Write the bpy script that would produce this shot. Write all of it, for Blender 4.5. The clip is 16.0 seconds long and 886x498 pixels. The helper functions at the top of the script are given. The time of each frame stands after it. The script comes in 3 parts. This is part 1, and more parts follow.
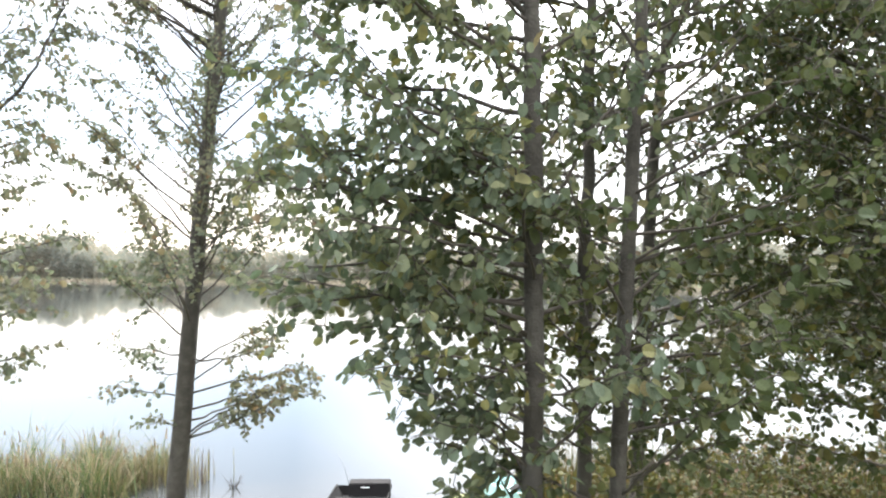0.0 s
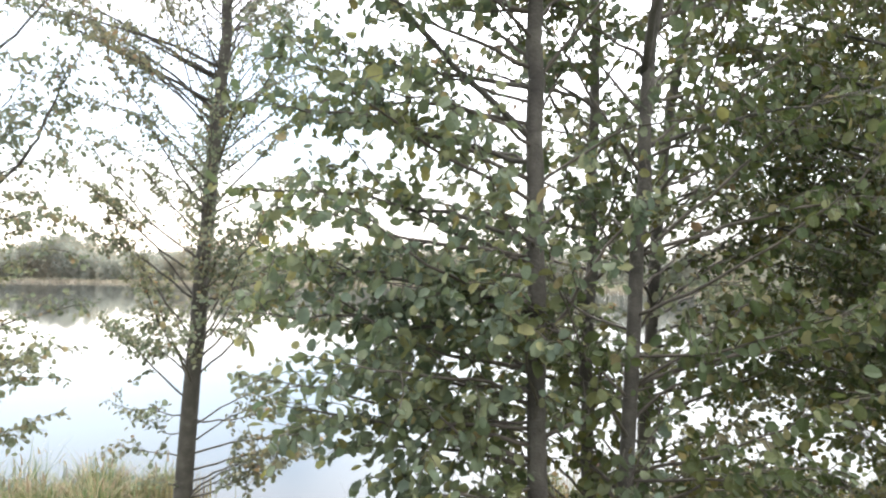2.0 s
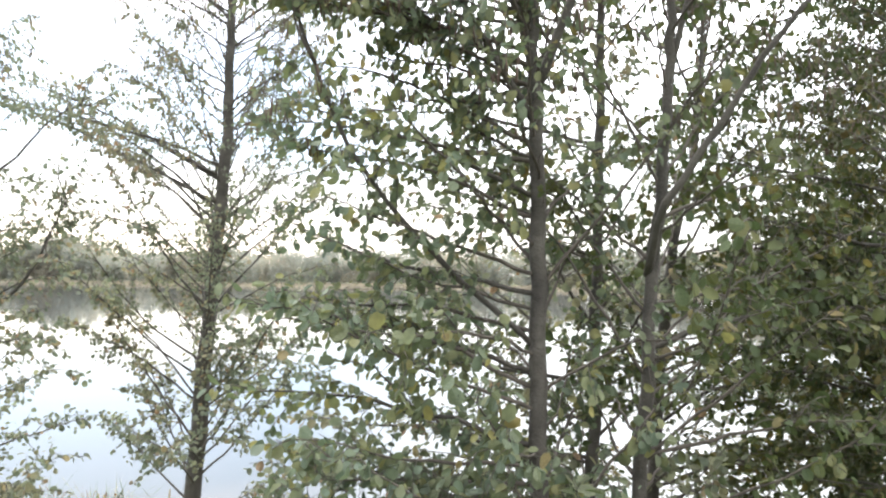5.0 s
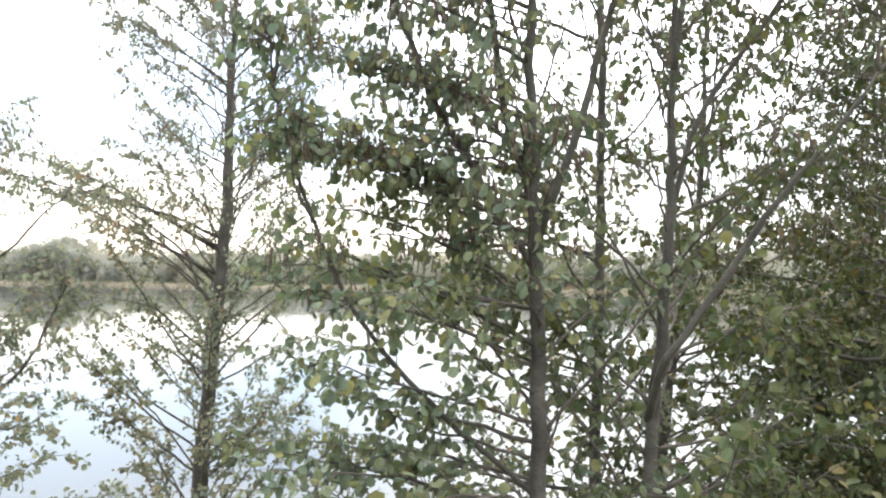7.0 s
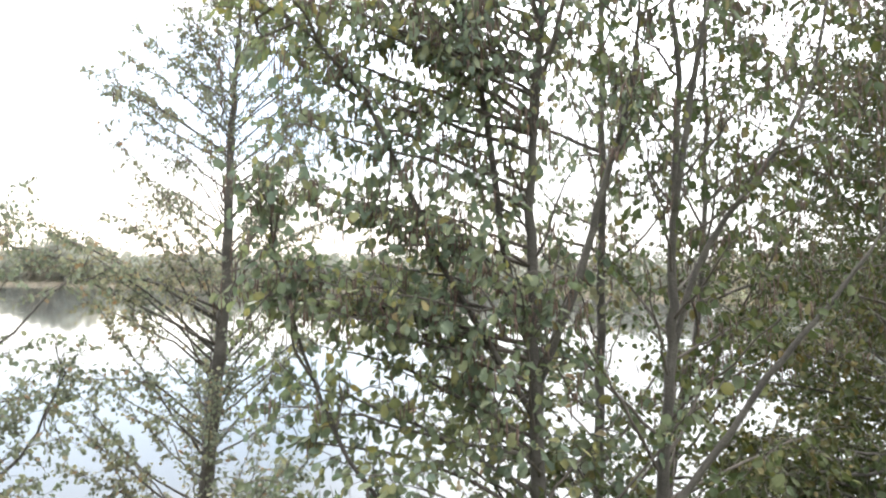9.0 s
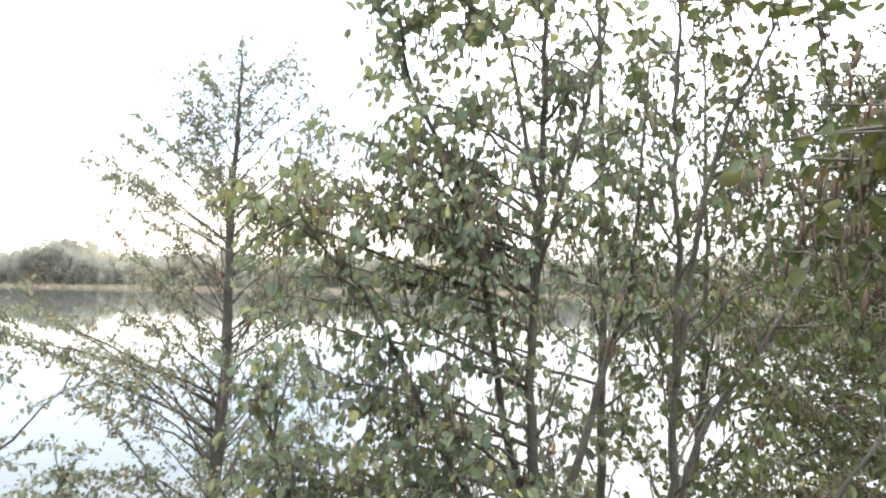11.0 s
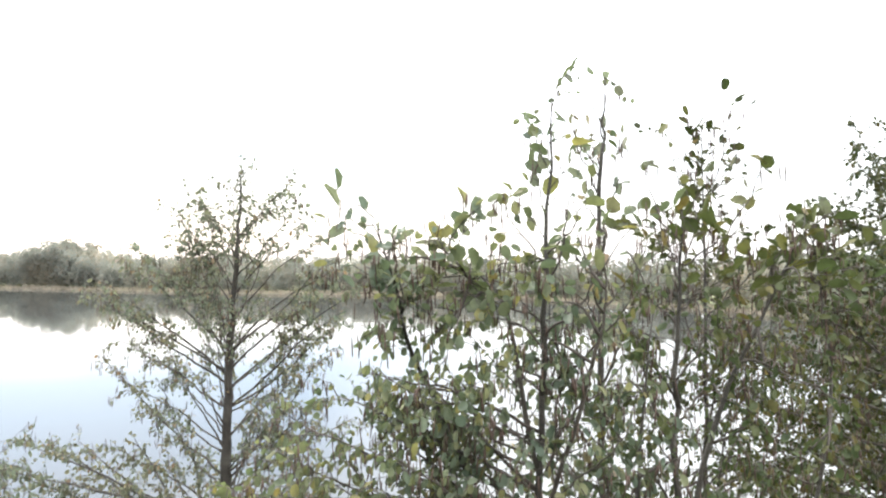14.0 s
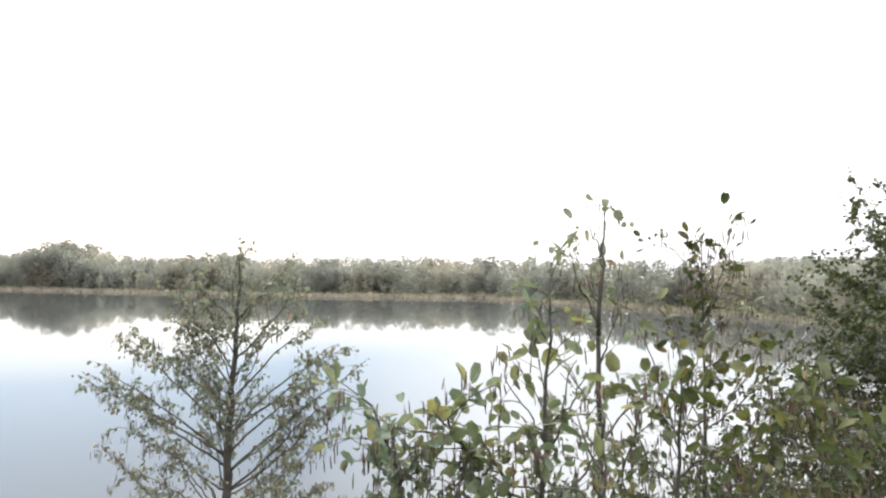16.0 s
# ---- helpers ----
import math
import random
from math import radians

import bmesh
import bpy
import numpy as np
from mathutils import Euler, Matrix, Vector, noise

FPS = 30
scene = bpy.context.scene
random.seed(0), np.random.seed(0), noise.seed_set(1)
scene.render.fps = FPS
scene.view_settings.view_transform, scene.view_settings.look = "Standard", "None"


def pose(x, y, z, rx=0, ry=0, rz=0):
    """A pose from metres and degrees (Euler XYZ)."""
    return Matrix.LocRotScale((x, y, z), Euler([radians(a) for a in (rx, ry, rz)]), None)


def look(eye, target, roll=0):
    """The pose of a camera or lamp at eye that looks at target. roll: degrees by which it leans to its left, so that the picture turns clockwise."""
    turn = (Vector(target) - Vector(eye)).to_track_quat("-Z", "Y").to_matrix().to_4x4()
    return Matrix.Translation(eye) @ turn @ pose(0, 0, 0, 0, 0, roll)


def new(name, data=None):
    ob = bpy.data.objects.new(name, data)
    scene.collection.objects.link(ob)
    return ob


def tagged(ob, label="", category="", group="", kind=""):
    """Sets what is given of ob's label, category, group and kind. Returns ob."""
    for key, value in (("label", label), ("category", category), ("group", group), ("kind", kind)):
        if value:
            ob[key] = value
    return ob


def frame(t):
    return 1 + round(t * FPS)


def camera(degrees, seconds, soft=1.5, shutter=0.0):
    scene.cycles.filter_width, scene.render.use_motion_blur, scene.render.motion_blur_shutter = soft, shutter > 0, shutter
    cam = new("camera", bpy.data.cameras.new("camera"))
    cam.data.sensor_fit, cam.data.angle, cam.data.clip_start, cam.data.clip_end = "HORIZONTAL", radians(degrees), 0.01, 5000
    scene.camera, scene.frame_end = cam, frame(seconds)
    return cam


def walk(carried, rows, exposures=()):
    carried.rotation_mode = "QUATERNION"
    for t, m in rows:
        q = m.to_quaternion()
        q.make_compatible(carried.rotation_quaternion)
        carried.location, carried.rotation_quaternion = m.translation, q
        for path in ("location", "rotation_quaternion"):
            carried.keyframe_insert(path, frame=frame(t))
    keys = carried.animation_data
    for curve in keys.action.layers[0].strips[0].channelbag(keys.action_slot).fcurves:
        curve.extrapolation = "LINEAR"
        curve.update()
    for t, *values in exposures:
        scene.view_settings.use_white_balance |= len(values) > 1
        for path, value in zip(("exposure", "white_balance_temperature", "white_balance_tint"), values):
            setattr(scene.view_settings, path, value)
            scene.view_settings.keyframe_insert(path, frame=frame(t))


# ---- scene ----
cam = camera(62.0, 16.0, soft=2.2)
PATH = [
    (0.0, (0.000, 0.0, 5.600), (0.000, 10.0, 5.830), 0.0),
    (0.5, (-0.002, 0.0, 5.760), (-0.006, 10.0, 5.986), 0.0),
    (1.0, (-0.003, 0.0, 5.923), (-0.012, 10.0, 6.145), 0.0),
    (1.5, (-0.005, 0.0, 6.089), (-0.018, 10.0, 6.308), 0.0),
    (2.0, (-0.006, 0.0, 6.262), (-0.024, 10.0, 6.476), 0.0),
    (2.5, (-0.008, 0.0, 6.438), (-0.030, 10.0, 6.649), 0.0),
    (3.0, (-0.010, 0.0, 6.616), (-0.036, 10.0, 6.823), 0.0),
    (3.5, (-0.011, 0.0, 6.796), (-0.042, 10.0, 7.000), 0.0),
    (4.0, (-0.013, 0.0, 6.981), (-0.048, 10.0, 7.180), 0.0),
    (4.5, (-0.013, 0.0, 7.171), (-0.048, 10.0, 7.366), 0.0),
    (5.0, (-0.013, 0.0, 7.366), (-0.048, 10.0, 7.558), 0.0),
    (5.5, (-0.013, 0.0, 7.565), (-0.048, 10.0, 7.753), 0.0),
    (6.0, (-0.013, 0.0, 7.764), (-0.048, 10.0, 7.947), 0.0),
    (6.5, (-0.013, 0.0, 7.960), (-0.048, 10.0, 8.140), 0.0),
    (7.0, (-0.013, 0.0, 8.153), (-0.048, 10.0, 8.330), 0.0),
    (7.5, (-0.013, 0.0, 8.344), (-0.048, 10.0, 8.517), 0.0),
    (8.0, (-0.013, 0.0, 8.535), (-0.048, 10.0, 8.704), 0.0),
    (8.5, (-0.013, 0.0, 8.730), (-0.048, 10.0, 8.895), 0.0),
    (9.0, (-0.013, 0.0, 8.935), (-0.048, 10.0, 9.096), 0.0),
    (9.5, (-0.013, 0.0, 9.155), (-0.048, 10.0, 9.312), 0.0),
    (10.0, (-0.013, 0.0, 9.390), (-0.048, 10.0, 9.543), 0.0),
    (10.5, (-0.013, 0.0, 9.636), (-0.048, 10.0, 9.786), 0.0),
    (11.0, (-0.012, 0.0, 9.887), (-0.047, 10.0, 10.032), 0.0),
    (11.5, (-0.011, 0.0, 10.135), (-0.046, 10.0, 10.277), 0.0),
    (12.0, (-0.010, 0.0, 10.378), (-0.044, 10.0, 10.516), 0.0),
    (12.5, (-0.008, 0.0, 10.617), (-0.043, 10.0, 10.751), 0.0),
    (13.0, (-0.007, 0.0, 10.854), (-0.042, 10.0, 10.985), 0.0),
    (13.5, (-0.005, 0.0, 11.091), (-0.040, 10.0, 11.217), 0.0),
    (14.0, (-0.004, 0.0, 11.325), (-0.039, 10.0, 11.447), 0.0),
    (14.5, (-0.002, 0.0, 11.556), (-0.037, 10.0, 11.675), 0.0),
    (15.0, (-0.001, 0.0, 11.785), (-0.036, 10.0, 11.900), 0.0),
    (15.5, (0.001, 0.0, 12.012), (-0.034, 10.0, 12.123), 0.0),
    (16.0, (0.002, 0.0, 12.238), (-0.033, 10.0, 12.345), 0.0),
]
walk(cam, [(t, look(eye, target, roll)) for t, eye, target, roll in PATH],
     exposures=[(0.0, 1.7), (4.0, 1.72), (8.0, 1.7), (11.0, 1.85), (13.0, 1.7), (16.0, 1.12)])

CLOUD_LOW, CLOUD_GAP, CLOUD_MID, CLOUD_TOP, CLOUD_STRENGTH = (0.166, 0.172, 0.192), (0.042, 0.094, 0.166), (0.23, 0.23, 0.255), (1.3, 1.3, 1.3), 2.6


def ramp(nodes, stops):
    r = nodes.new("ShaderNodeValToRGB")
    el = r.color_ramp.elements
    while len(el) < len(stops):
        el.new(0.5)
    for e, (p, c) in zip(el, stops):
        e.position, e.color = p, (*c, 1)
    return r


# ---- world and sun: thin bright cloud, low sun ahead and to the left ----
SUN_ELEV, SUN_AZ = radians(36), radians(-26)
world = bpy.data.worlds.new("sky")
scene.world = world
world.use_nodes = True
nt = world.node_tree
nt.nodes.clear()
w_out = nt.nodes.new("ShaderNodeOutputWorld")
w_bg = nt.nodes.new("ShaderNodeBackground")
w_sky = nt.nodes.new("ShaderNodeTexSky")
w_sky.sky_type = 'NISHITA'
w_sky.sun_disc = False
w_sky.sun_elevation, w_sky.sun_rotation = SUN_ELEV, SUN_AZ
w_sky.air_density, w_sky.dust_density, w_sky.ozone_density = 1.0, 2.0, 1.5
w_bg.inputs["Strength"].default_value = 0.036
nt.links.new(w_sky.outputs[0], w_bg.inputs["Color"])
# thin white cloud over it, with a paler blue gap low over the lake
w_tc = nt.nodes.new("ShaderNodeTexCoord")
w_sep = nt.nodes.new("ShaderNodeSeparateXYZ")
w_nz = nt.nodes.new("ShaderNodeTexNoise")
w_nz.inputs["Scale"].default_value, w_nz.inputs["Detail"].default_value = 3.0, 4
w_map = nt.nodes.new("ShaderNodeMapping")
w_map.inputs["Scale"].default_value = (1, 1, 4)
w_add = nt.nodes.new("ShaderNodeMath"); w_add.operation = 'MULTIPLY_ADD'
w_add.inputs[1].default_value = 0.12
w_ramp = ramp(nt.nodes, [(0.0, CLOUD_LOW), (0.155, CLOUD_LOW), (0.205, CLOUD_GAP), (0.33, CLOUD_GAP), (0.41, CLOUD_MID), (0.64, CLOUD_TOP)])
w_cloud = nt.nodes.new("ShaderNodeBackground")
w_cloud.inputs["Strength"].default_value = CLOUD_STRENGTH
w_sum = nt.nodes.new("ShaderNodeAddShader")
nt.links.new(w_tc.outputs["Generated"], w_sep.inputs[0])
nt.links.new(w_tc.outputs["Generated"], w_map.inputs["Vector"])
nt.links.new(w_map.outputs[0], w_nz.inputs["Vector"])
nt.links.new(w_nz.outputs["Fac"], w_add.inputs[0])
nt.links.new(w_sep.outputs[2], w_add.inputs[2])
nt.links.new(w_add.outputs[0], w_ramp.inputs[0])
# the gap closes towards the right, where the cloud is bright
w_ramp2 = ramp(nt.nodes, [(0.0, CLOUD_LOW), (0.2, (0.28, 0.28, 0.285)), (0.3, (0.58, 0.58, 0.59)), (0.45, (0.75, 0.75, 0.76)), (0.64, CLOUD_TOP)])
w_side = nt.nodes.new("ShaderNodeMapRange")
w_side.inputs["From Min"].default_value, w_side.inputs["From Max"].default_value = -0.19, 0.1
w_mix = nt.nodes.new("ShaderNodeMix"); w_mix.data_type = 'RGBA'
nt.links.new(w_sep.outputs[0], w_side.inputs["Value"])
nt.links.new(w_side.outputs[0], w_mix.inputs["Factor"])
nt.links.new(w_add.outputs[0], w_ramp2.inputs[0])
nt.links.new(w_ramp.outputs[0], w_mix.inputs["A"])
nt.links.new(w_ramp2.outputs[0], w_mix.inputs["B"])
nt.links.new(w_mix.outputs["Result"], w_cloud.inputs["Color"])
nt.links.new(w_bg.outputs[0], w_sum.inputs[0])
nt.links.new(w_cloud.outputs[0], w_sum.inputs[1])
nt.links.new(w_sum.outputs[0], w_out.inputs["Surface"])

sun = new("sun", bpy.data.lights.new("sun", "SUN"))
sun.data.energy, sun.data.angle, sun.data.color = 2.4, radians(10.0), (1.0, 0.955, 0.88)
sun_dir = Vector((math.sin(SUN_AZ) * math.cos(SUN_ELEV), math.cos(SUN_AZ) * math.cos(SUN_ELEV), math.sin(SUN_ELEV)))
sun.matrix_world = look(sun_dir * 60, (0, 0, 0))


# ---- materials ----
def material(name):
    m = bpy.data.materials.new(name)
    m.use_nodes = True
    m.node_tree.nodes.clear()
    return m, m.node_tree.nodes, m.node_tree.links


def leaf_material(name, stops, through_light=0.42, rough=0.6, blotch=14.0, tint=(1.06, 1.1, 0.8), autumn=None, stand=0.045):
    """Thin leaf: random green per leaf, blotches, some light through the blade."""
    m, n, l = material(name)
    out = n.new("ShaderNodeOutputMaterial")
    geo = n.new("ShaderNodeNewGeometry")
    info = n.new("ShaderNodeObjectInfo")
    add = n.new("ShaderNodeMath"); add.operation = 'ADD'
    wrap = n.new("ShaderNodeMath"); wrap.operation = 'FRACT'
    l.new(geo.outputs["Random Per Island"], add.inputs[0])
    l.new(info.outputs["Random"], add.inputs[1])
    l.new(add.outputs[0], wrap.inputs[0])
    r = ramp(n, stops)
    l.new(wrap.outputs[0], r.inputs[0])
    tc = n.new("ShaderNodeTexCoord")
    nz = n.new("ShaderNodeTexNoise")
    nz.inputs["Scale"].default_value, nz.inputs["Detail"].default_value = blotch, 3
    l.new(tc.outputs["Object"], nz.inputs["Vector"])
    hsv = n.new("ShaderNodeHueSaturation")
    mr = n.new("ShaderNodeMapRange")
    mr.inputs["From Min"].default_value, mr.inputs["From Max"].default_value = 0.3, 0.7
    mr.inputs["To Min"].default_value, mr.inputs["To Max"].default_value = 0.7, 1.3
    l.new(nz.outputs["Fac"], mr.inputs["Value"])
    l.new(mr.outputs[0], hsv.inputs["Value"])
    l.new(r.outputs[0], hsv.inputs["Color"])
    colour = hsv.outputs[0]
    if autumn:
        # stands of yellowing growth among the green
        nz2 = n.new("ShaderNodeTexNoise")
        nz2.inputs["Scale"].default_value, nz2.inputs["Detail"].default_value = stand, 2
        l.new(tc.outputs["Object"], nz2.inputs["Vector"])
        turn = n.new("ShaderNodeMapRange")
        turn.inputs["From Min"].default_value, turn.inputs["From Max"].default_value = 0.5, 0.62
        l.new(nz2.outputs["Fac"], turn.inputs["Value"])
        dye = n.new("ShaderNodeMix"); dye.data_type = 'RGBA'; dye.blend_type = 'MULTIPLY'
        dye.inputs["B"].default_value = (*autumn, 1)
        l.new(turn.outputs[0], dye.inputs["Factor"])
        l.new(colour, dye.inputs["A"])
        colour = dye.outputs["Result"]
    p = n.new("ShaderNodeBsdfPrincipled")
    p.inputs["Roughness"].default_value = rough
    p.inputs["Specular IOR Level"].default_value = 0.14
    l.new(colour, p.inputs["Base Color"])
    tr = n.new("ShaderNodeBsdfTranslucent")
    warm = n.new("ShaderNodeMix"); warm.data_type = 'RGBA'; warm.blend_type = 'MULTIPLY'
    warm.inputs["Factor"].default_value = 1.0
    warm.inputs["B"].default_value = (*tint, 1)
    l.new(colour, warm.inputs["A"])
    l.new(warm.outputs["Result"], tr.inputs["Color"])
    mix = n.new("ShaderNodeMixShader")
    mix.inputs[0].default_value = through_light
    l.new(p.outputs[0], mix.inputs[1])
    l.new(tr.outputs[0], mix.inputs[2])
    l.new(mix.outputs[0], out.inputs["Surface"])
    return m


def rough_material(name, stops, scale=6.0, detail=6, rough=0.85, bump=0.4, bump_scale=40.0, stretch=(1, 1, 1), dist=0.01):
    """Two-scale noise colour with fine relief."""
    m, n, l = material(name)
    out = n.new("ShaderNodeOutputMaterial")
    p = n.new("ShaderNodeBsdfPrincipled")
    p.inputs["Roughness"].default_value = rough
    p.inputs["Specular IOR Level"].default_value = 0.25
    tc = n.new("ShaderNodeTexCoord")
    mp = n.new("ShaderNodeMapping")
    mp.inputs["Scale"].default_value = stretch
    l.new(tc.outputs["Object"], mp.inputs["Vector"])
    a = n.new("ShaderNodeTexNoise")
    a.inputs["Scale"].default_value, a.inputs["Detail"].default_value = scale, detail
    a.inputs["Roughness"].default_value = 0.65
    l.new(mp.outputs[0], a.inputs["Vector"])
    r = ramp(n, stops)
    l.new(a.outputs["Fac"], r.inputs[0])
    l.new(r.outputs[0], p.inputs["Base Color"])
    b = n.new("ShaderNodeTexNoise")
    b.inputs["Scale"].default_value, b.inputs["Detail"].default_value = bump_scale, 5
    l.new(mp.outputs[0], b.inputs["Vector"])
    bp = n.new("ShaderNodeBump")
    bp.inputs["Strength"].default_value, bp.inputs["Distance"].default_value = bump, dist
    l.new(b.outputs["Fac"], bp.inputs["Height"])
    l.new(bp.outputs[0], p.inputs["Normal"])
    l.new(p.outputs[0], out.inputs["Surface"])
    return m


ALDER = [(0.0, (0.052, 0.070, 0.052)), (0.45, (0.067, 0.083, 0.058)), (0.85, (0.088, 0.098, 0.060)), (0.98, (0.115, 0.110, 0.050)), (1.0, (0.105, 0.085, 0.046))]
leaf_mat = leaf_material("alder_leaf", ALDER, 0.42, autumn=(1.08, 1.02, 0.82), stand=0.8)
leaf_dull = leaf_material("alder_leaf_small", [(0.0, (0.076, 0.092, 0.070)), (0.5, (0.094, 0.105, 0.077)), (0.9, (0.112, 0.112, 0.075)), (1.0, (0.13, 0.09, 0.06))], 0.5, tint=(1.05, 1.08, 0.9), autumn=(1.12, 0.98, 0.9), stand=0.6)
# darkest leaf copy, for the right-hand trees: crown shade is put into its colour
leaf_shaded = leaf_material("alder_leaf_shaded", [(0.0, (0.020, 0.029, 0.012)), (0.5, (0.027, 0.035, 0.014)), (0.85, (0.040, 0.043, 0.016)), (1.0, (0.054, 0.044, 0.018))], 0.3, autumn=(1.14, 1.0, 0.85), stand=0.8)
# olive leaf between the two, darkened to carry some of that shade
leaf_olive_shaded = leaf_material("alder_leaf_olive_shaded", [(0.0, (0.031, 0.043, 0.021)), (0.5, (0.042, 0.053, 0.025)), (0.85, (0.058, 0.063, 0.027)), (1.0, (0.074, 0.062, 0.028))], 0.38, autumn=(1.12, 1.0, 0.85), stand=0.8)
weed_mat = leaf_material("weed_leaf", [(0.0, (0.020, 0.029, 0.009)), (0.4, (0.038, 0.044, 0.015)), (0.75, (0.070, 0.060, 0.023)), (1.0, (0.062, 0.034, 0.024))], 0.32, autumn=(1.35, 1.15, 0.9), stand=0.7)
reed_mat = leaf_material("reed_blade", [(0.0, (0.026, 0.044, 0.016)), (0.45, (0.050, 0.068, 0.026)), (0.75, (0.10, 0.088, 0.045)), (1.0, (0.075, 0.05, 0.036))], 0.3)
plume_mat = leaf_material("reed_plume", [(0.0, (0.075, 0.055, 0.042)), (0.6, (0.12, 0.095, 0.07)), (1.0, (0.15, 0.12, 0.09))], 0.4)
stalk_mat = leaf_material("old_reed_stalk", [(0.0, (0.05, 0.036, 0.028)), (0.6, (0.10, 0.08, 0.05)), (1.0, (0.13, 0.125, 0.05))], 0.2)
dry_mat = leaf_material("dry_reed", [(0.0, (0.13, 0.112, 0.075)), (0.6, (0.21, 0.18, 0.125)), (1.0, (0.13, 0.10, 0.075))], 0.3)
straw_mat = leaf_material("straw_reed", [(0.0, (0.135, 0.12, 0.10)), (0.6, (0.17, 0.152, 0.126)), (1.0, (0.15, 0.12, 0.095))], 0.3, blotch=0.2)
# autumn foliage tones, paled: the distance haze is put into the base colour
far_hazed_mat = leaf_material("far_foliage_hazed", [(0.0, (0.140, 0.150, 0.138)), (0.4, (0.148, 0.156, 0.141)), (0.75, (0.158, 0.160, 0.140)), (0.93, (0.175, 0.160, 0.134)), (1.0, (0.185, 0.154, 0.125))], 0.62, rough=0.9, blotch=0.05, tint=(1.0, 1.02, 0.95), autumn=(1.08, 0.97, 0.88))
catkin_mat = rough_material("catkin", [(0.3, (0.026, 0.018, 0.014)), (0.7, (0.066, 0.041, 0.031))], 20, bump_scale=300)
bark_mat = rough_material("alder_bark", [(0.25, (0.013, 0.011, 0.010)), (0.5, (0.029, 0.026, 0.022)), (0.68, (0.052, 0.048, 0.041)), (0.82, (0.14, 0.14, 0.12))], 5.0, 8, 0.9, 0.7, 55, (1, 1, 1.1), 0.015)
twig_mat = rough_material("twig_bark", [(0.3, (0.021, 0.018, 0.015)), (0.7, (0.052, 0.044, 0.036))], 12, bump_scale=120)
soil_mat = rough_material("bank_ground", [(0.3, (0.042, 0.042, 0.021)), (0.5, (0.068, 0.078, 0.030)), (0.75, (0.115, 0.108, 0.050))], 1.2, 8, 0.95, 0.8, 14, (1, 1, 1), 0.08)


def water_material():
    m, n, l = material("lake_water")
    out = n.new("ShaderNodeOutputMaterial")
    p = n.new("ShaderNodeBsdfPrincipled")
    p.inputs["Base Color"].default_value = (0.028, 0.030, 0.029, 1)
    p.inputs["Roughness"].default_value = 0.04
    p.inputs["IOR"].default_value = 1.333
    tc = n.new("ShaderNodeTexCoord")
    mp = n.new("ShaderNodeMapping")
    mp.inputs["Scale"].default_value = (0.35, 1.0, 1)
    l.new(tc.outputs["Object"], mp.inputs["Vector"])
    a = n.new("ShaderNodeTexNoise")
    a.inputs["Scale"].default_value, a.inputs["Detail"].default_value = 0.9, 4
    l.new(mp.outputs[0], a.inputs["Vector"])
    bp = n.new("ShaderNodeBump")
    bp.inputs["Strength"].default_value, bp.inputs["Distance"].default_value = 0.05, 0.02
    l.new(a.outputs["Fac"], bp.inputs["Height"])
    l.new(bp.outputs[0], p.inputs["Normal"])
    l.new(p.outputs[0], out.inputs["Surface"])
    return m


water_mat = water_material()


# ---- mesh helpers ----
def mesh_object(name, verts, faces, mat, parent=None, label="", smooth=False):
    me = bpy.data.meshes.new(name)
    me.from_pydata([tuple(v) for v in verts], [], faces)
    if smooth:
        me.shade_smooth()
    me.materials.append(mat)
    ob = new(name, me)
    if parent:
        ob.parent = parent
    if label:
        tagged(ob, label)
    return ob


def part(name, bm, mat, parent=None, label=""):
    me = bpy.data.meshes.new(name)
    bm.to_mesh(me)
    bm.free()
    me.materials.append(mat)
    ob = new(name, me)
    if parent:
        ob.parent = parent
    if label:
        tagged(ob, label)
    return ob


class Soup:
    """Collects tubes and other pieces for one mesh."""

    def __init__(self):
        self.v, self.f = [], []

    def tube(self, pts, radii, sides=5, rng=None, rough=0.0):
        pts = np.asarray(pts, float)
        base = len(self.v)
        n = len(pts)
        tang = np.gradient(pts, axis=0)
        tang /= np.linalg.norm(tang, axis=1)[:, None] + 1e-9
        ref = np.array((0.31, 0.95, 0.05)) if abs(tang[0][1]) < 0.8 else np.array((0.95, 0.1, 0.3))
        u = np.cross(tang, ref)
        u /= np.linalg.norm(u, axis=1)[:, None] + 1e-9
        w = np.cross(tang, u)
        a = 2 * math.pi * np.arange(sides) / sides
        r = np.repeat(np.asarray(radii, float)[:, None], sides, 1)
        if rng is not None and rough:
            r = r * (1 + rough * rng.uniform(-1, 1, (n, sides)))
        ring = pts[:, None] + r[:, :, None] * (np.cos(a)[None, :, None] * u[:, None] + np.sin(a)[None, :, None] * w[:, None])
        self.v.extend(ring.reshape(-1, 3).tolist())
        for i in range(n - 1):
            for k in range(sides):
                a, b = base + i * sides + k, base + i * sides + (k + 1) % sides
                self.f.append((a, b, b + sides, a + sides))
        self.f.append(tuple(base + k for k in reversed(range(sides))))
        self.f.append(tuple(base + (n - 1) * sides + k for k in range(sides)))

    def make(self, name, mat, parent=None, label="", smooth=True):
        return mesh_object(name, self.v, self.f, mat, parent, label, smooth)


# round alder blade: two folded halves, notched tip
HALF = [(0.0, 0.0, 0.0), (0.22, 0.10, 0.05), (0.42, 0.42, 0.10), (0.40, 0.74, 0.09), (0.20, 0.97, 0.03), (0.0, 0.93, 0.0)]
BLADE = np.array(HALF + [(-x, y, z) for x, y, z in HALF[1:5]])
BLADE_FACES = [(0, 1, 2, 3, 4, 5), (5, 9, 8, 7, 6, 0)]
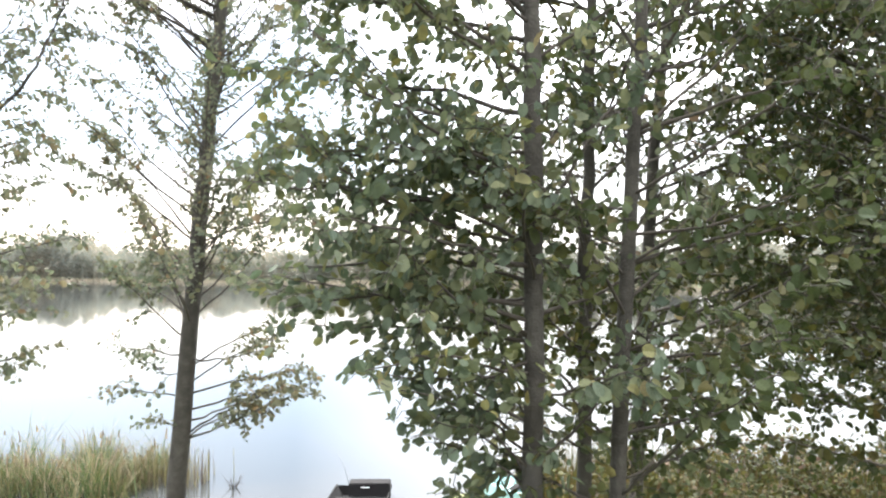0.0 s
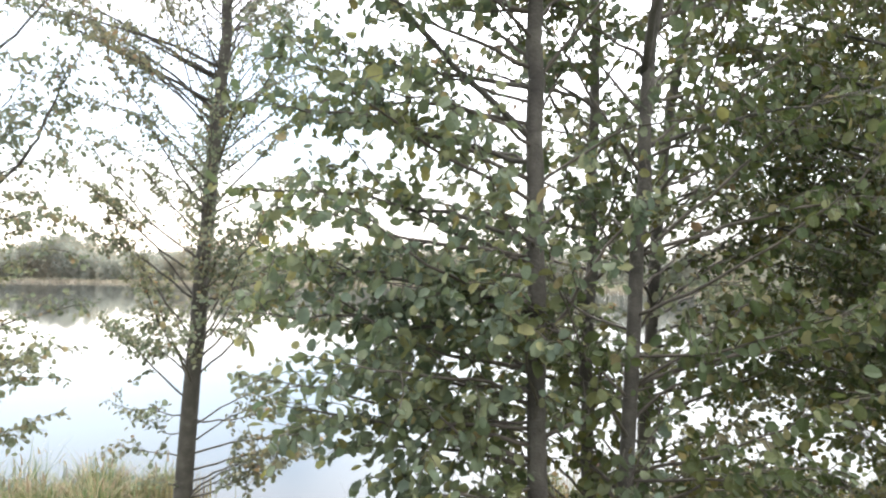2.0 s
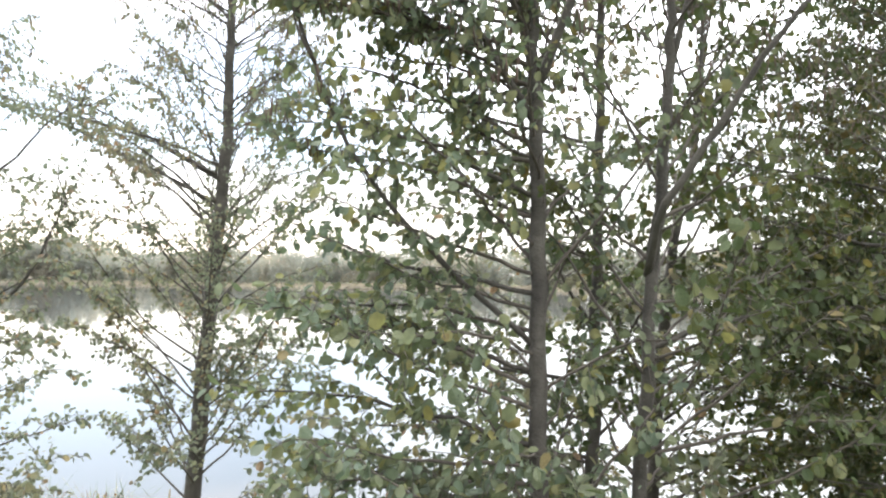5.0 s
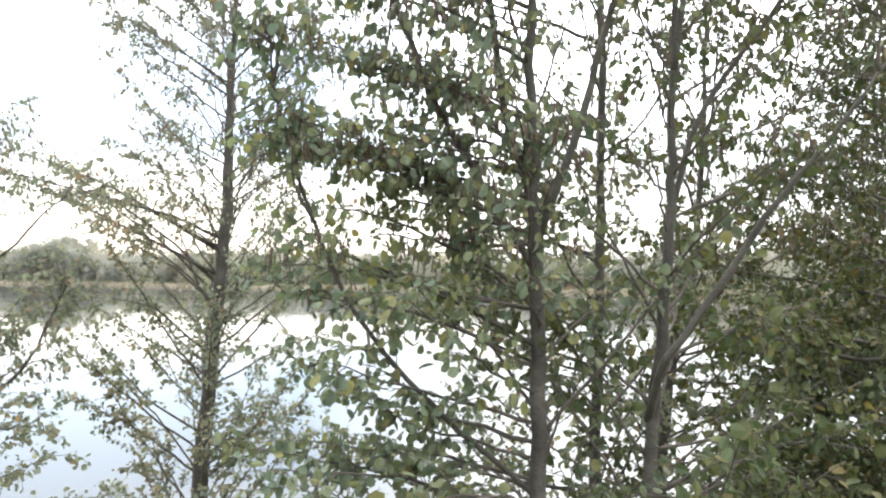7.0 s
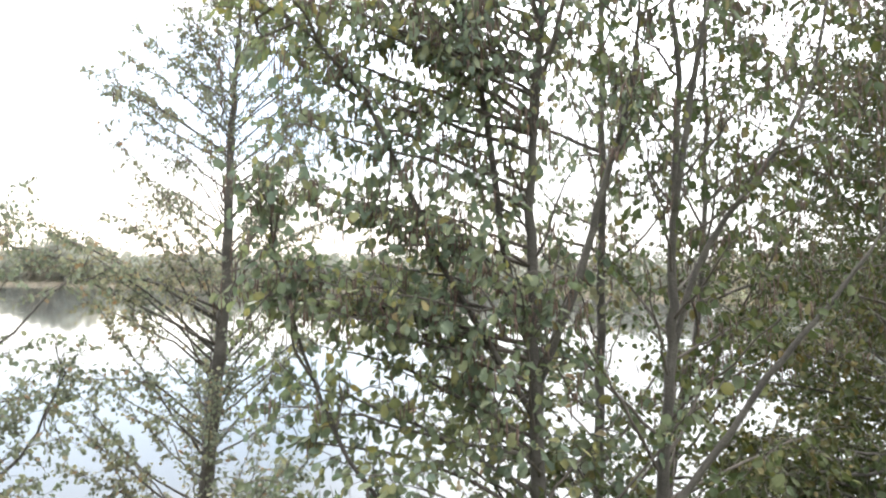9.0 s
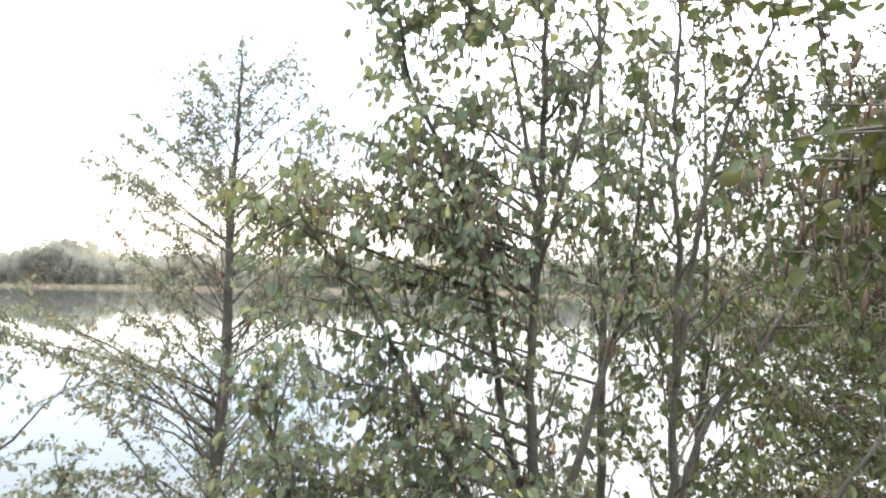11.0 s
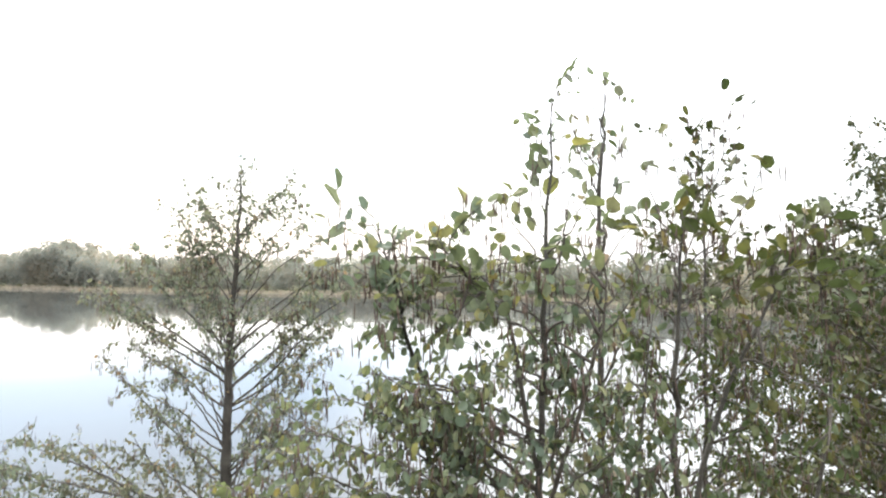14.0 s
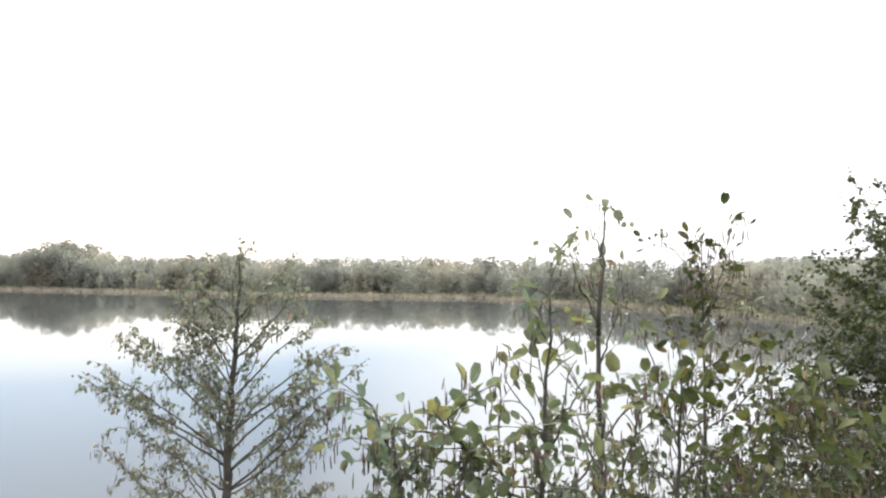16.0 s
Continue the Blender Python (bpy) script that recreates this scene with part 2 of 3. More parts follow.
# the same with one corner less a side, for the mass of leaves
HALF_S = [(0.0, 0.0, 0.0), (0.31, 0.17, 0.06), (0.44, 0.58, 0.10), (0.24, 0.95, 0.03), (0.0, 0.93, 0.0)]
BLADE_S = np.array(HALF_S + [(-x, y, z) for x, y, z in HALF_S[1:4]])
BLADE_S_FACES = [(0, 1, 2, 3, 4), (4, 7, 6, 5, 0)]


def leaf_frames(pos, tip, up, size, wide=None, fold=None):
    """Vertices of all blades: base at pos, pointing along tip, facing up."""
    tip = tip / (np.linalg.norm(tip, axis=1)[:, None] + 1e-9)
    side = np.cross(tip, up)
    side /= np.linalg.norm(side, axis=1)[:, None] + 1e-9
    nor = np.cross(side, tip)
    t = BLADE_S[None] * size[:, None, None]
    if wide is not None:
        t = t * np.stack((wide, np.ones_like(wide), np.ones_like(wide) if fold is None else fold), 1)[:, None, :]
    return pos[:, None] + t[:, :, 0:1] * side[:, None] + t[:, :, 1:2] * tip[:, None] + t[:, :, 2:3] * nor[:, None]


def blades_object(name, verts, mat, parent=None, label=""):
    n, k = verts.shape[:2]
    me = bpy.data.meshes.new(name)
    fl = len(BLADE_S_FACES[0])
    idx = (np.arange(n)[:, None, None] * k + np.array(BLADE_S_FACES)[None]).reshape(-1)
    me.vertices.add(n * k)
    me.vertices.foreach_set("co", verts.reshape(-1))
    me.loops.add(len(idx))
    me.loops.foreach_set("vertex_index", idx.astype(np.int32))
    me.polygons.add(n * 2)
    me.polygons.foreach_set("loop_start", np.arange(n * 2, dtype=np.int32) * fl)
    me.update(calc_edges=True)
    me.materials.append(mat)
    ob = new(name, me)
    if parent:
        ob.parent = parent
    if label:
        tagged(ob, label)
    return ob


def smooth_path(pts, n):
    """Catmull-Rom through pts, n points."""
    p = np.asarray(pts, float)
    if len(p) == 2:
        return p[0] + (p[1] - p[0]) * np.linspace(0, 1, n)[:, None]
    q = np.vstack((2 * p[0] - p[1], p, 2 * p[-1] - p[-2]))
    s = np.linspace(0, len(p) - 1 - 1e-6, n)
    i = s.astype(int)
    t = (s - i)[:, None]
    a, b, c, d = q[i], q[i + 1], q[i + 2], q[i + 3]
    return 0.5 * (2 * b + (c - a) * t + (2 * a - 5 * b + 4 * c - d) * t * t + (3 * b - a - 3 * c + d) * t ** 3)


def unit(v):
    return v / (np.linalg.norm(v) + 1e-9)


def grow_tree(name, label, seed, trunk, radius, limbs, stems=(), auto=0, span=(3, 11), reach=1.2, toward=(0, 0),
              leaf=0.09, mat=None, gap=1.0, twig=0.42, step=0.12, catkins_over=99.0, leaf_step=0.05, single=0, side_low=0.2, rise=(8, 32, 25), thin_top=0.28, low=1.0, big_top=1.75):
    """An alder: bent trunk, listed limbs (height, dx, dy, dz), listed side stems (points), further limbs at random,
    twigs on all of them and leaves on the twigs."""
    rng = np.random.default_rng(seed)
    tree = new(name)
    tree.location = trunk[0]
    tagged(tree, label, "tree")
    org = np.array(trunk[0], float)
    tp = smooth_path(trunk, 46) - org
    tp[1:-1, :2] += rng.normal(0, 0.008, (len(tp) - 2, 2))
    h = np.linspace(0, 1, len(tp))
    tr = radius * (1 - h) ** 0.95 + 0.004
    tr[:3] *= (1.5, 1.25, 1.08)
    so = Soup(); so.tube(tp, tr, 12, rng, 0.05)
    so.make("trunk", bark_mat, tree)
    at = lambda z: np.array([np.interp(z - org[2], tp[:, 2], tp[:, k]) for k in range(3)])
    rad = lambda z: float(np.interp(z - org[2], tp[:, 2], tr))
    lines = [(tp[-9:], tr[-9], 0.0)]
    for pts, r, bare in stems:
        p = smooth_path(np.array(pts, float) - org, 22)
        p[1:] += np.cumsum(rng.normal(0, 0.006, (len(p) - 1, 3)), axis=0)
        lines.append((p, r, bare))
        for i in range(4 + int(bare * 18), 20, 2):
            d = unit(unit(p[i + 1] - p[i]) * 0.6 + rng.normal(0, 0.6, 3))
            e = p[i] + d * rng.uniform(0.25, 0.6) * (1 - 0.5 * i / 20)
            lines.append((smooth_path([p[i], (p[i] + e) / 2 + rng.normal(0, 0.03, 3), e], 8), 0.007, 0.15))
    for z, dx, dy, dz in limbs:
        a = at(z)
        e = a + (dx, dy, dz)
        m = a + np.array((dx, dy, dz)) * 0.5 + (0, 0, 0.06 * dz + rng.normal(0, 0.05))
        p = smooth_path([a, m, e], 12)
        p[1:] += np.cumsum(rng.normal(0, 0.012, (len(p) - 1, 3)), axis=0)
        lines.append((p, min(rad(z) * 0.5, 0.003 + 0.0058 * np.linalg.norm(e - a)), side_low))
    az = rng.uniform(0, 6.28)
    for i in range(auto):
        z = span[0] + (span[1] - span[0]) * ((i + rng.uniform(0.2, 0.8)) / auto) ** 1.2
        az += 2.4 + rng.normal(0, 0.5)
        s = (z - span[0]) / (span[1] - span[0])
        ln = reach * (0.55 + 0.65 * math.sin(math.pi * min(1, s * 0.9 + 0.18))) * rng.uniform(0.7, 1.15) * (1 - thin_top * s) * min(1.0, low + 0.3 * (z - span[0]))
        el = radians(rng.uniform(rise[0], rise[1]) + rise[2] * s)
        d = np.array((math.cos(az) * math.cos(el) + toward[0], math.sin(az) * math.cos(el) + toward[1], math.sin(el)))
        d = unit(d)
        a = at(z)
        p = smooth_path([a, a + d * ln * 0.5 + (0, 0, rng.normal(0, 0.04)), a + d * ln + (0, 0, rng.normal(0.05, 0.1) * ln)], 12)
        p[1:] += np.cumsum(rng.normal(0, 0.012, (len(p) - 1, 3)), axis=0)
        lines.append((p, min(rad(z) * 0.45, 0.0025 + 0.005 * ln), side_low))
    twigs = Soup()
    lp, lt, cp = [], [], []

    def leaves_on(p, frac=0.25, dens=1.0):
        ln = np.linalg.norm(p[1:] - p[:-1], axis=1).sum()
        k = max(2, int(ln * (1 - frac) / leaf_step * dens))
        u = np.linspace(frac, 1, k)
        grid = np.linspace(0, 1, len(p))
        lp.append(np.stack([np.interp(u, grid, p[:, j]) for j in range(3)], 1))
        lt.append(np.repeat(unit(p[-1] - p[0])[None], k, 0))

    for p, r, bare in lines:
        n = len(p)
        so = Soup(); so.tube(p, r * (1 - np.linspace(0, 1, n)) ** 0.8 + 0.0025, 6)
        so.make("limb", bark_mat if r > 0.012 else twig_mat, tree)
        ln = np.linalg.norm(np.diff(p, axis=0), axis=1).sum()
        k = max(3, int(ln / step))
        sgn = 1
        for s in np.linspace(max(bare, 0.08), 1.0, max(3, int(k * (1 - bare * 0.8)))):
            i = min(n - 2, int(s * (n - 1)))
            q = p[i] + (p[i + 1] - p[i]) * (s * (n - 1) - i)
            zz = q[2] + org[2]
            # natural openings in the crown
            g = noise.noise(Vector((q[0] + org[0], q[1] + org[1], zz)) * 1.5 + Vector((seed * 7.1, 0, 0)))
            if g > 0.16 * gap + 0.12:
                continue
            d = unit(p[i + 1] - p[i])
            sd = unit(np.cross(d, (0, 0, 1)) + rng.normal(0, 0.25, 3))
            sgn = -sgn
            tl = twig * rng.uniform(0.5, 1.15) * (1.15 - 0.5 * s)
            dd = unit(d * rng.uniform(0.5, 1.0) + sgn * sd * rng.uniform(0.6, 1.1) + np.array((0, 0, rng.normal(0.0, 0.35))))
            e = q + dd * tl + np.array((0, 0, -0.12 * tl))
            tw = smooth_path([q, (q + e) / 2 + rng.normal(0, 0.02, 3) + (0, 0, 0.03), e], 4)
            twigs.tube(tw, np.linspace(0.0042, 0.0018, 4), 3)
            leaves_on(tw)
            for b in range(rng.integers(1, 4)):
                u = rng.uniform(0.3, 0.85)
                j = int(u * 3)
                qq = tw[j]
                d2 = unit(dd + rng.normal(0, 0.7, 3) + np.array((0, 0, -0.1)))
                e2 = qq + d2 * tl * rng.uniform(0.3, 0.6)
                t2 = np.array((qq, e2))
                twigs.tube(t2, (0.0028, 0.0015), 3)
                leaves_on(t2, 0.2)
                if zz > catkins_over and rng.random() < 0.55:
                    cp.append(e2)
        leaves_on(p, 0.55, 0.8)
    lp, lt = np.concatenate(lp), np.concatenate(lt)
    if big_top > 1.2:
        # fewer leaves on the young shoots at the top
        keep = rng.random(len(lp)) < np.interp(lp[:, 2] + org[2], (10.6, 11.4), (1.0, 0.38))
        lp, lt = lp[keep], lt[keep]
    k = len(lp)
    lp += rng.normal(0, 0.016, (k, 3))
    tip = lt * 0.55 + rng.normal(0, 0.55, (k, 3)) + np.array((0, 0, -0.45))
    up = rng.normal(0, 0.6, (k, 3)) + np.array((0, -0.05, 0.75))
    # low leaves are broad and round, those higher up narrow and hanging, the youngest at the top large and spread upwards
    zl = lp[:, 2] + org[2]
    hang = np.interp(zl, (4.0, 8.0, 9.6, 10.9, 11.4), (0.0, 0.45, 0.95, 0.8, 0.0))
    young = np.interp(zl, (10.9, 11.4), (0.0, 1.0)) * (rng.random(k) < 0.75) * (big_top > 1.2)
    size = leaf * np.clip(rng.normal(0.95, 0.26, k), 0.4, 1.6) * np.interp(zl, (4.0, 5.5, 7.5, 10.0, 11.0), (1.22, 1.16, 1.02, 0.92, 1.0))
    size *= 1 + (big_top - 1) * young
    tip[:, 2] += -0.85 * hang + 0.75 * young
    up[:, 2] -= 0.35 * hang
    wide = np.clip(rng.normal(0.88, 0.13, k) - 0.24 * hang - 0.2 * young, 0.42, 1.1)
    fold = rng.uniform(0.5, 2.2, k)
    verts = leaf_frames(lp, tip, up, size, wide, fold)
    twigs.make("twig_mass", twig_mat, tree)["kind"] = "stuff"
    mat = mat or leaf_mat
    if single:
        # the leaves that hang nearest to the open side are parts of their own
        order = np.argsort(lp[:, 1])
        pick, rest = order[:single], order[single:]
        blade = bpy.data.meshes.new("leaf")
        blade.from_pydata([tuple(v) for v in BLADE], [], BLADE_FACES)
        blade.materials.append(mat)
        for i in pick:
            ob = new("leaf", blade)
            ob.parent = tree
            t = Vector(tip[i]).normalized()
            sd = t.cross(Vector(up[i])).normalized()
            nn = sd.cross(t)
            rot = Matrix((sd, t, nn)).transposed().to_4x4()
            ob.matrix_basis = Matrix.Translation(lp[i]) @ rot @ Matrix.Diagonal((size[i] * wide[i], size[i], size[i] * fold[i], 1))
        verts = verts[rest]
    blades_object("leaves", verts, mat, tree, "many round alder leaves")["kind"] = "stuff"
    if cp:
        ck = Soup()
        for e in cp:
            for _ in range(rng.integers(2, 6)):
                a = e + rng.normal(0, 0.03, 3)
                ln = rng.uniform(0.05, 0.10)
                b = a + np.array((rng.normal(0, 0.008), rng.normal(0, 0.008), -ln))
                ck.tube([a, (a + b) / 2, b], (0.0022, 0.0042, 0.0028), 4)
        ck.make("catkin_mass", catkin_mat, tree, "hanging brown catkins")["kind"] = "stuff"
    return tree


# ---- ground and lake ----
def shore_near(x):
    return 17.5 + 0.9 * math.sin(x * 0.35 + 1.0) + 0.5 * math.sin(x * 0.9)


FAR_X = [-700, -330, -164, -85, -42, 11, 57, 67, 84, 100, 130]
FAR_Y = [420, 305, 274, 245, 228, 218, 159, 138, 100, 60, 20]


def shore_far(x):
    return float(np.interp(x, FAR_X, FAR_Y))


def ground_height(x, y):
    near, far = shore_near(x), shore_far(x)
    if y < near + 2:
        d = near - y
        z = 0.06 * d if d > 0 else 0.35 * d
        z = min(z, 1.15) + 0.05 * noise.noise(Vector((x * 0.8, y * 0.8, 0)))
    else:
        z = -1.2
    if x > -690:
        d = y - far
        z = max(z, max(-1.2, min(0.5, 0.12 * d) if d < 60 else 0.5))
    # the land falls away behind the woods
    return z - 0.03 * max(0, y - 380)


def axis_steps(near, far):
    a = list(np.arange(-24, 24.1, near))
    return sorted(set([round(v, 2) for v in a] + [round(s * v, 2) for v in far for s in (1, -1)]))


gx = axis_steps(0.8, [27, 31, 36, 42, 48, 54, 60, 66, 72, 80, 90, 100, 115, 130, 150, 175, 200, 240, 300, 400, 550, 800, 1500, 3000])
gy = sorted(set(list(np.round(np.arange(-12, 26, 0.8), 2)) + [-3000, -800, -200, -60, -30, -18] + list(range(30, 320, 6)) + [340, 380, 450, 600, 1000, 3000]))
gv = [(x, y, ground_height(x, y)) for y in gy for x in gx]
gf = [(j * len(gx) + i, j * len(gx) + i + 1, (j + 1) * len(gx) + i + 1, (j + 1) * len(gx) + i) for j in range(len(gy) - 1) for i in range(len(gx) - 1)]
ground = tagged(mesh_object("ground", gv, gf, soil_mat, smooth=True), "grassy lake bank and far shore ground", "ground", kind="structure")
lake = tagged(mesh_object("water", [(-1200, 10, 0), (1200, 10, 0), (1200, 470, 0), (-1200, 470, 0)], [(0, 1, 2, 3)], water_mat),
              "still pale lake water reflecting the bright sky", "water", kind="structure")

# ---- alders on the near bank ----
tree_l = grow_tree(
    "alder_tree", "slender alder with thin open crown near the water", 3,
    [(-2.95, 8.0, 0.5), (-2.87, 8.0, 3.1), (-2.66, 8.0, 5.9), (-2.42, 8.0, 8.4), (-2.36, 8.0, 9.8), (-2.28, 8.0, 11.3), (-2.22, 8.0, 12.32)], 0.115,
    [(4.3, 0.85, 0.2, 0.45), (3.7, 1.25, -0.2, 0.5), (3.75, 1.0, 0.3, 0.55), (3.85, -0.4, 0.1, 0.05), (4.2, -0.75, 0.1, 0.1), (4.65, -0.75, -0.1, 0.12), (4.45, -0.5, 0.3, 0.1), (3.9, 1.2, 0.1, 0.35), (4.2, 1.3, -0.1, 0.3), (4.5, 0.9, 0.2, 0.5), (3.72, 0.9, -0.3, 0.3),
     (8.3, -2.2, 0.0, 1.05), (8.25, -1.7, 0.3, 1.0), (8.0, -2.3, -0.3, 1.15), (9.3, -1.0, 0.1, 0.55), (9.7, -1.0, -0.2, 0.75), (10.05, -1.4, 0.2, 0.9), (10.3, 1.2, 0.0, 0.9), (9.0, 1.0, -0.3, 0.6), (9.7, 1.1, 0.3, 0.85), (10.8, -0.7, 0.2, 0.7), (10.9, 0.7, 0.1, 0.7), (9.2, -1.0, 0.3, 0.5), (4.05, 1.35, 0.0, 0.25), (4.6, 1.0, -0.3, 0.2), (4.8, -1.0, 0.2, 0.75), (5.85, -1.3, -0.3, 0.85), (5.85, 1.2, 0.2, 0.35), (6.4, 0.7, -0.4, 0.2),
     (6.8, 1.1, 0.3, 0.5), (7.4, 1.25, -0.2, 0.8), (7.8, 1.15, 0.3, 0.65), (6.45, -0.6, 0.5, 0.7), (7.0, -0.5, -0.5, 0.7), (7.9, -0.8, 0.2, 0.5),
     (7.7, -1.1, -0.3, 0.9), (8.3, -1.0, 0.3, 0.6), (9.4, -0.6, 0.1, 0.6), (9.4, 0.9, -0.2, 0.8), (9.7, 1.3, 0.1, 1.0), (9.1, 1.1, -0.2, 0.75), (8.8, 1.3, 0.3, 0.7), (9.9, 1.3, 0.3, 1.05), (10.3, 1.1, -0.3, 0.95), (7.9, -2.0, 0.2, 1.3), (9.95, -1.5, 0.1, 0.9), (10.1, -1.3, -0.3, 0.8), (10.3, -1.3, 0.3, 0.9),
     (10.1, 1.2, 0.1, 0.9), (10.6, -0.9, -0.1, 0.8), (10.7, 1.0, 0.1, 0.8), (11.0, -0.8, 0.2, 0.8), (11.1, 0.75, -0.2, 0.8), (11.5, -0.55, 0.0, 0.6), (11.55, 0.55, 0.1, 0.6), (8.4, -2.4, -0.3, 0.8), (7.8, -1.6, 0.4, 1.1)],
    auto=84, span=(4.9, 11.6), reach=1.75, leaf=0.043, mat=leaf_dull, gap=1.5, twig=0.36, step=0.075, catkins_over=9.2, leaf_step=0.023, rise=(28, 52, 18), thin_top=0.35, big_top=1.0, side_low=0.36)

tree_a = grow_tree(
    "alder_tree", "forked alder with large round green leaves", 11,
    [(0.36, 3.9, 0.85), (0.47, 3.9, 4.4), (0.48, 3.9, 7.0), (0.46, 3.9, 8.3), (0.44, 3.9, 9.2), (0.51, 3.9, 10.7), (0.56, 3.9, 12.2)], 0.062,
    [(5.9, -0.55, -0.2, 0.3), (5.3, -1.3, -0.1, 0.25), (5.2, -1.3, 0.3, 0.1), (5.4, -1.4, -0.1, 0.05), (5.9, -1.5, -0.2, 0.1), (6.2, -1.4, 0.0, 0.0), (6.3, -1.2, -0.4, 0.2), (5.6, -1.4, 0.2, 0.0), (6.1, -0.8, -0.5, 0.1), (5.1, -0.8, -0.2, 0.0), (5.7, -1.25, 0.1, 0.3), (5.5, -0.9, 0.4, 0.3), (5.2, -1.0, -0.3, 0.5), (5.9, -1.0, 0.3, 0.4), (8.0, -1.2, 0.2, 0.5), (7.7, -1.4, 0.3, 0.6), (4.6, -0.6, 0.1, 0.15), (6.0, -1.5, 0.3, 0.3), (6.8, -1.6, 0.1, 0.3), (7.2, -1.5, 0.4, 0.4), (7.6, -1.3, -0.1, 0.4), (4.7, -0.7, -0.35, 0.3), (6.4, -1.6, 0.2, 0.3), (5.6, -1.0, -0.6, 0.25), (7.3, -1.1, -0.4, 0.4),
     (4.4, -0.5, 0.3, 0.2), (7.9, -1.5, 0.1, 0.2), (8.4, -1.3, -0.3, 0.5), (8.2, -0.9, 0.4, 0.1),
     (8.5, -1.1, -0.2, 0.25), (8.7, -0.9, 0.2, 0.2), (8.3, -1.0, -0.35, 0.4), (9.0, -0.9, 0.1, 0.3), (8.9, -0.7, -0.3, 0.1), (9.2, -1.25, -0.35, 0.4), (8.9, -1.3, 0.0, 0.5), (8.7, -1.15, -0.2, 0.5), (8.4, -1.4, 0.0, 0.4), (8.6, -1.3, 0.3, 0.3), (8.5, -1.45, -0.2, 0.3), (8.6, -0.8, -0.4, 0.2), (8.3, -1.0, 0.2, 0.2), (6.7, -1.4, -0.1, 0.3), (7.0, -1.3, 0.1, 0.1), (9.3, -1.2, -0.1, 0.4), (9.6, -1.1, 0.2, 0.35), (9.9, -1.0, -0.2, 0.3), (9.8, -0.8, 0.2, 0.5), (10.2, -0.7, -0.1, 0.4), (10.1, -1.0, 0.1, 0.45), (10.4, -0.85, -0.25, 0.3), (9.7, -1.1, -0.3, 0.5), (10.0, 0.4, -0.3, 0.5), (9.6, -0.5, 0.2, 0.6),
     (10.9, 0.35, -0.2, 0.5), (10.2, 0.5, 0.3, 0.6), (10.6, 0.4, -0.3, 0.55), (10.3, -0.6, -0.4, 0.35), (10.1, -0.9, 0.3, 0.4), (9.8, -1.2, -0.3, 0.5), (9.9, -1.3, 0.2, 0.45), (9.6, -1.4, 0.0, 0.6), (9.9, -0.8, -0.4, 0.5), (10.0, -0.7, 0.4, 0.4), (9.7, -0.6, -0.5, 0.5), (9.5, -1.3, 0.4, 0.6)],
    stems=[([(0.48, 3.9, 8.3), (0.68, 3.85, 8.8), (0.83, 3.8, 9.4), (0.95, 3.8, 10.0), (1.05, 3.8, 11.1)], 0.026, 0.4),
           ([(0.46, 3.9, 8.4), (0.30, 3.95, 9.0), (0.15, 4.0, 10.05), (-0.2, 4.0, 10.86), (-0.25, 3.9, 11.1), (-0.33, 3.6, 11.5)], 0.022, 0.3),
           ([(0.48, 3.9, 10.2), (0.3, 3.9, 11.05), (0.12, 3.85, 11.2), (-0.05, 3.85, 11.38)], 0.012, 0.15),
           ([(0.47, 3.9, 9.8), (0.7, 3.7, 10.6), (0.78, 3.6, 11.1), (0.8, 3.6, 11.45)], 0.012, 0.2),
           ([(0.46, 3.9, 8.1), (-0.05, 3.8, 8.95), (-0.35, 3.6, 9.6), (-0.65, 3.5, 9.95), (-0.95, 3.5, 10.15)], 0.017, 0.2),
           ([(0.48, 3.9, 6.9), (-0.4, 3.7, 7.8), (-0.75, 3.6, 8.7), (-0.85, 3.6, 9.4)], 0.015, 0.2)],
    auto=76, span=(3.5, 11.4), reach=1.25, low=0.45, toward=(-0.3, 0.1), leaf=0.055, gap=1.15, catkins_over=8.1, twig=0.40, step=0.088, leaf_step=0.031, rise=(5, 35, 28), single=300)

tree_b = grow_tree(
    "alder_tree", "straight thin alder standing behind the forked one", 17,
    [(0.9, 5.2, 0.8), (0.98, 5.2, 4.2), (1.03, 5.2, 6.5), (1.09, 5.2, 9.0), (1.09, 5.2, 11.5), (1.12, 5.2, 12.6)], 0.06,
    [(6.5, -1.9, 0.2, 0.4), (5.6, -2.2, 0.1, 0.3), (5.2, -2.3, -0.2, 0.3), (5.4, -2.0, 0.4, 0.5), (6.0, -2.1, 0.1, 0.2), (7.4, -1.6, 0.3, 0.5), (8.2, -1.8, 0.2, 0.3), (9.0, -1.3, 0.1, 0.5), (9.7, -1.6, 0.2, 0.5)],
    auto=50, span=(4.3, 12.2), reach=1.35, toward=(-0.25, 0.2), leaf=0.053, mat=leaf_dull, gap=0.9, catkins_over=8.8, step=0.095, leaf_step=0.032, rise=(10, 38, 28), single=150)

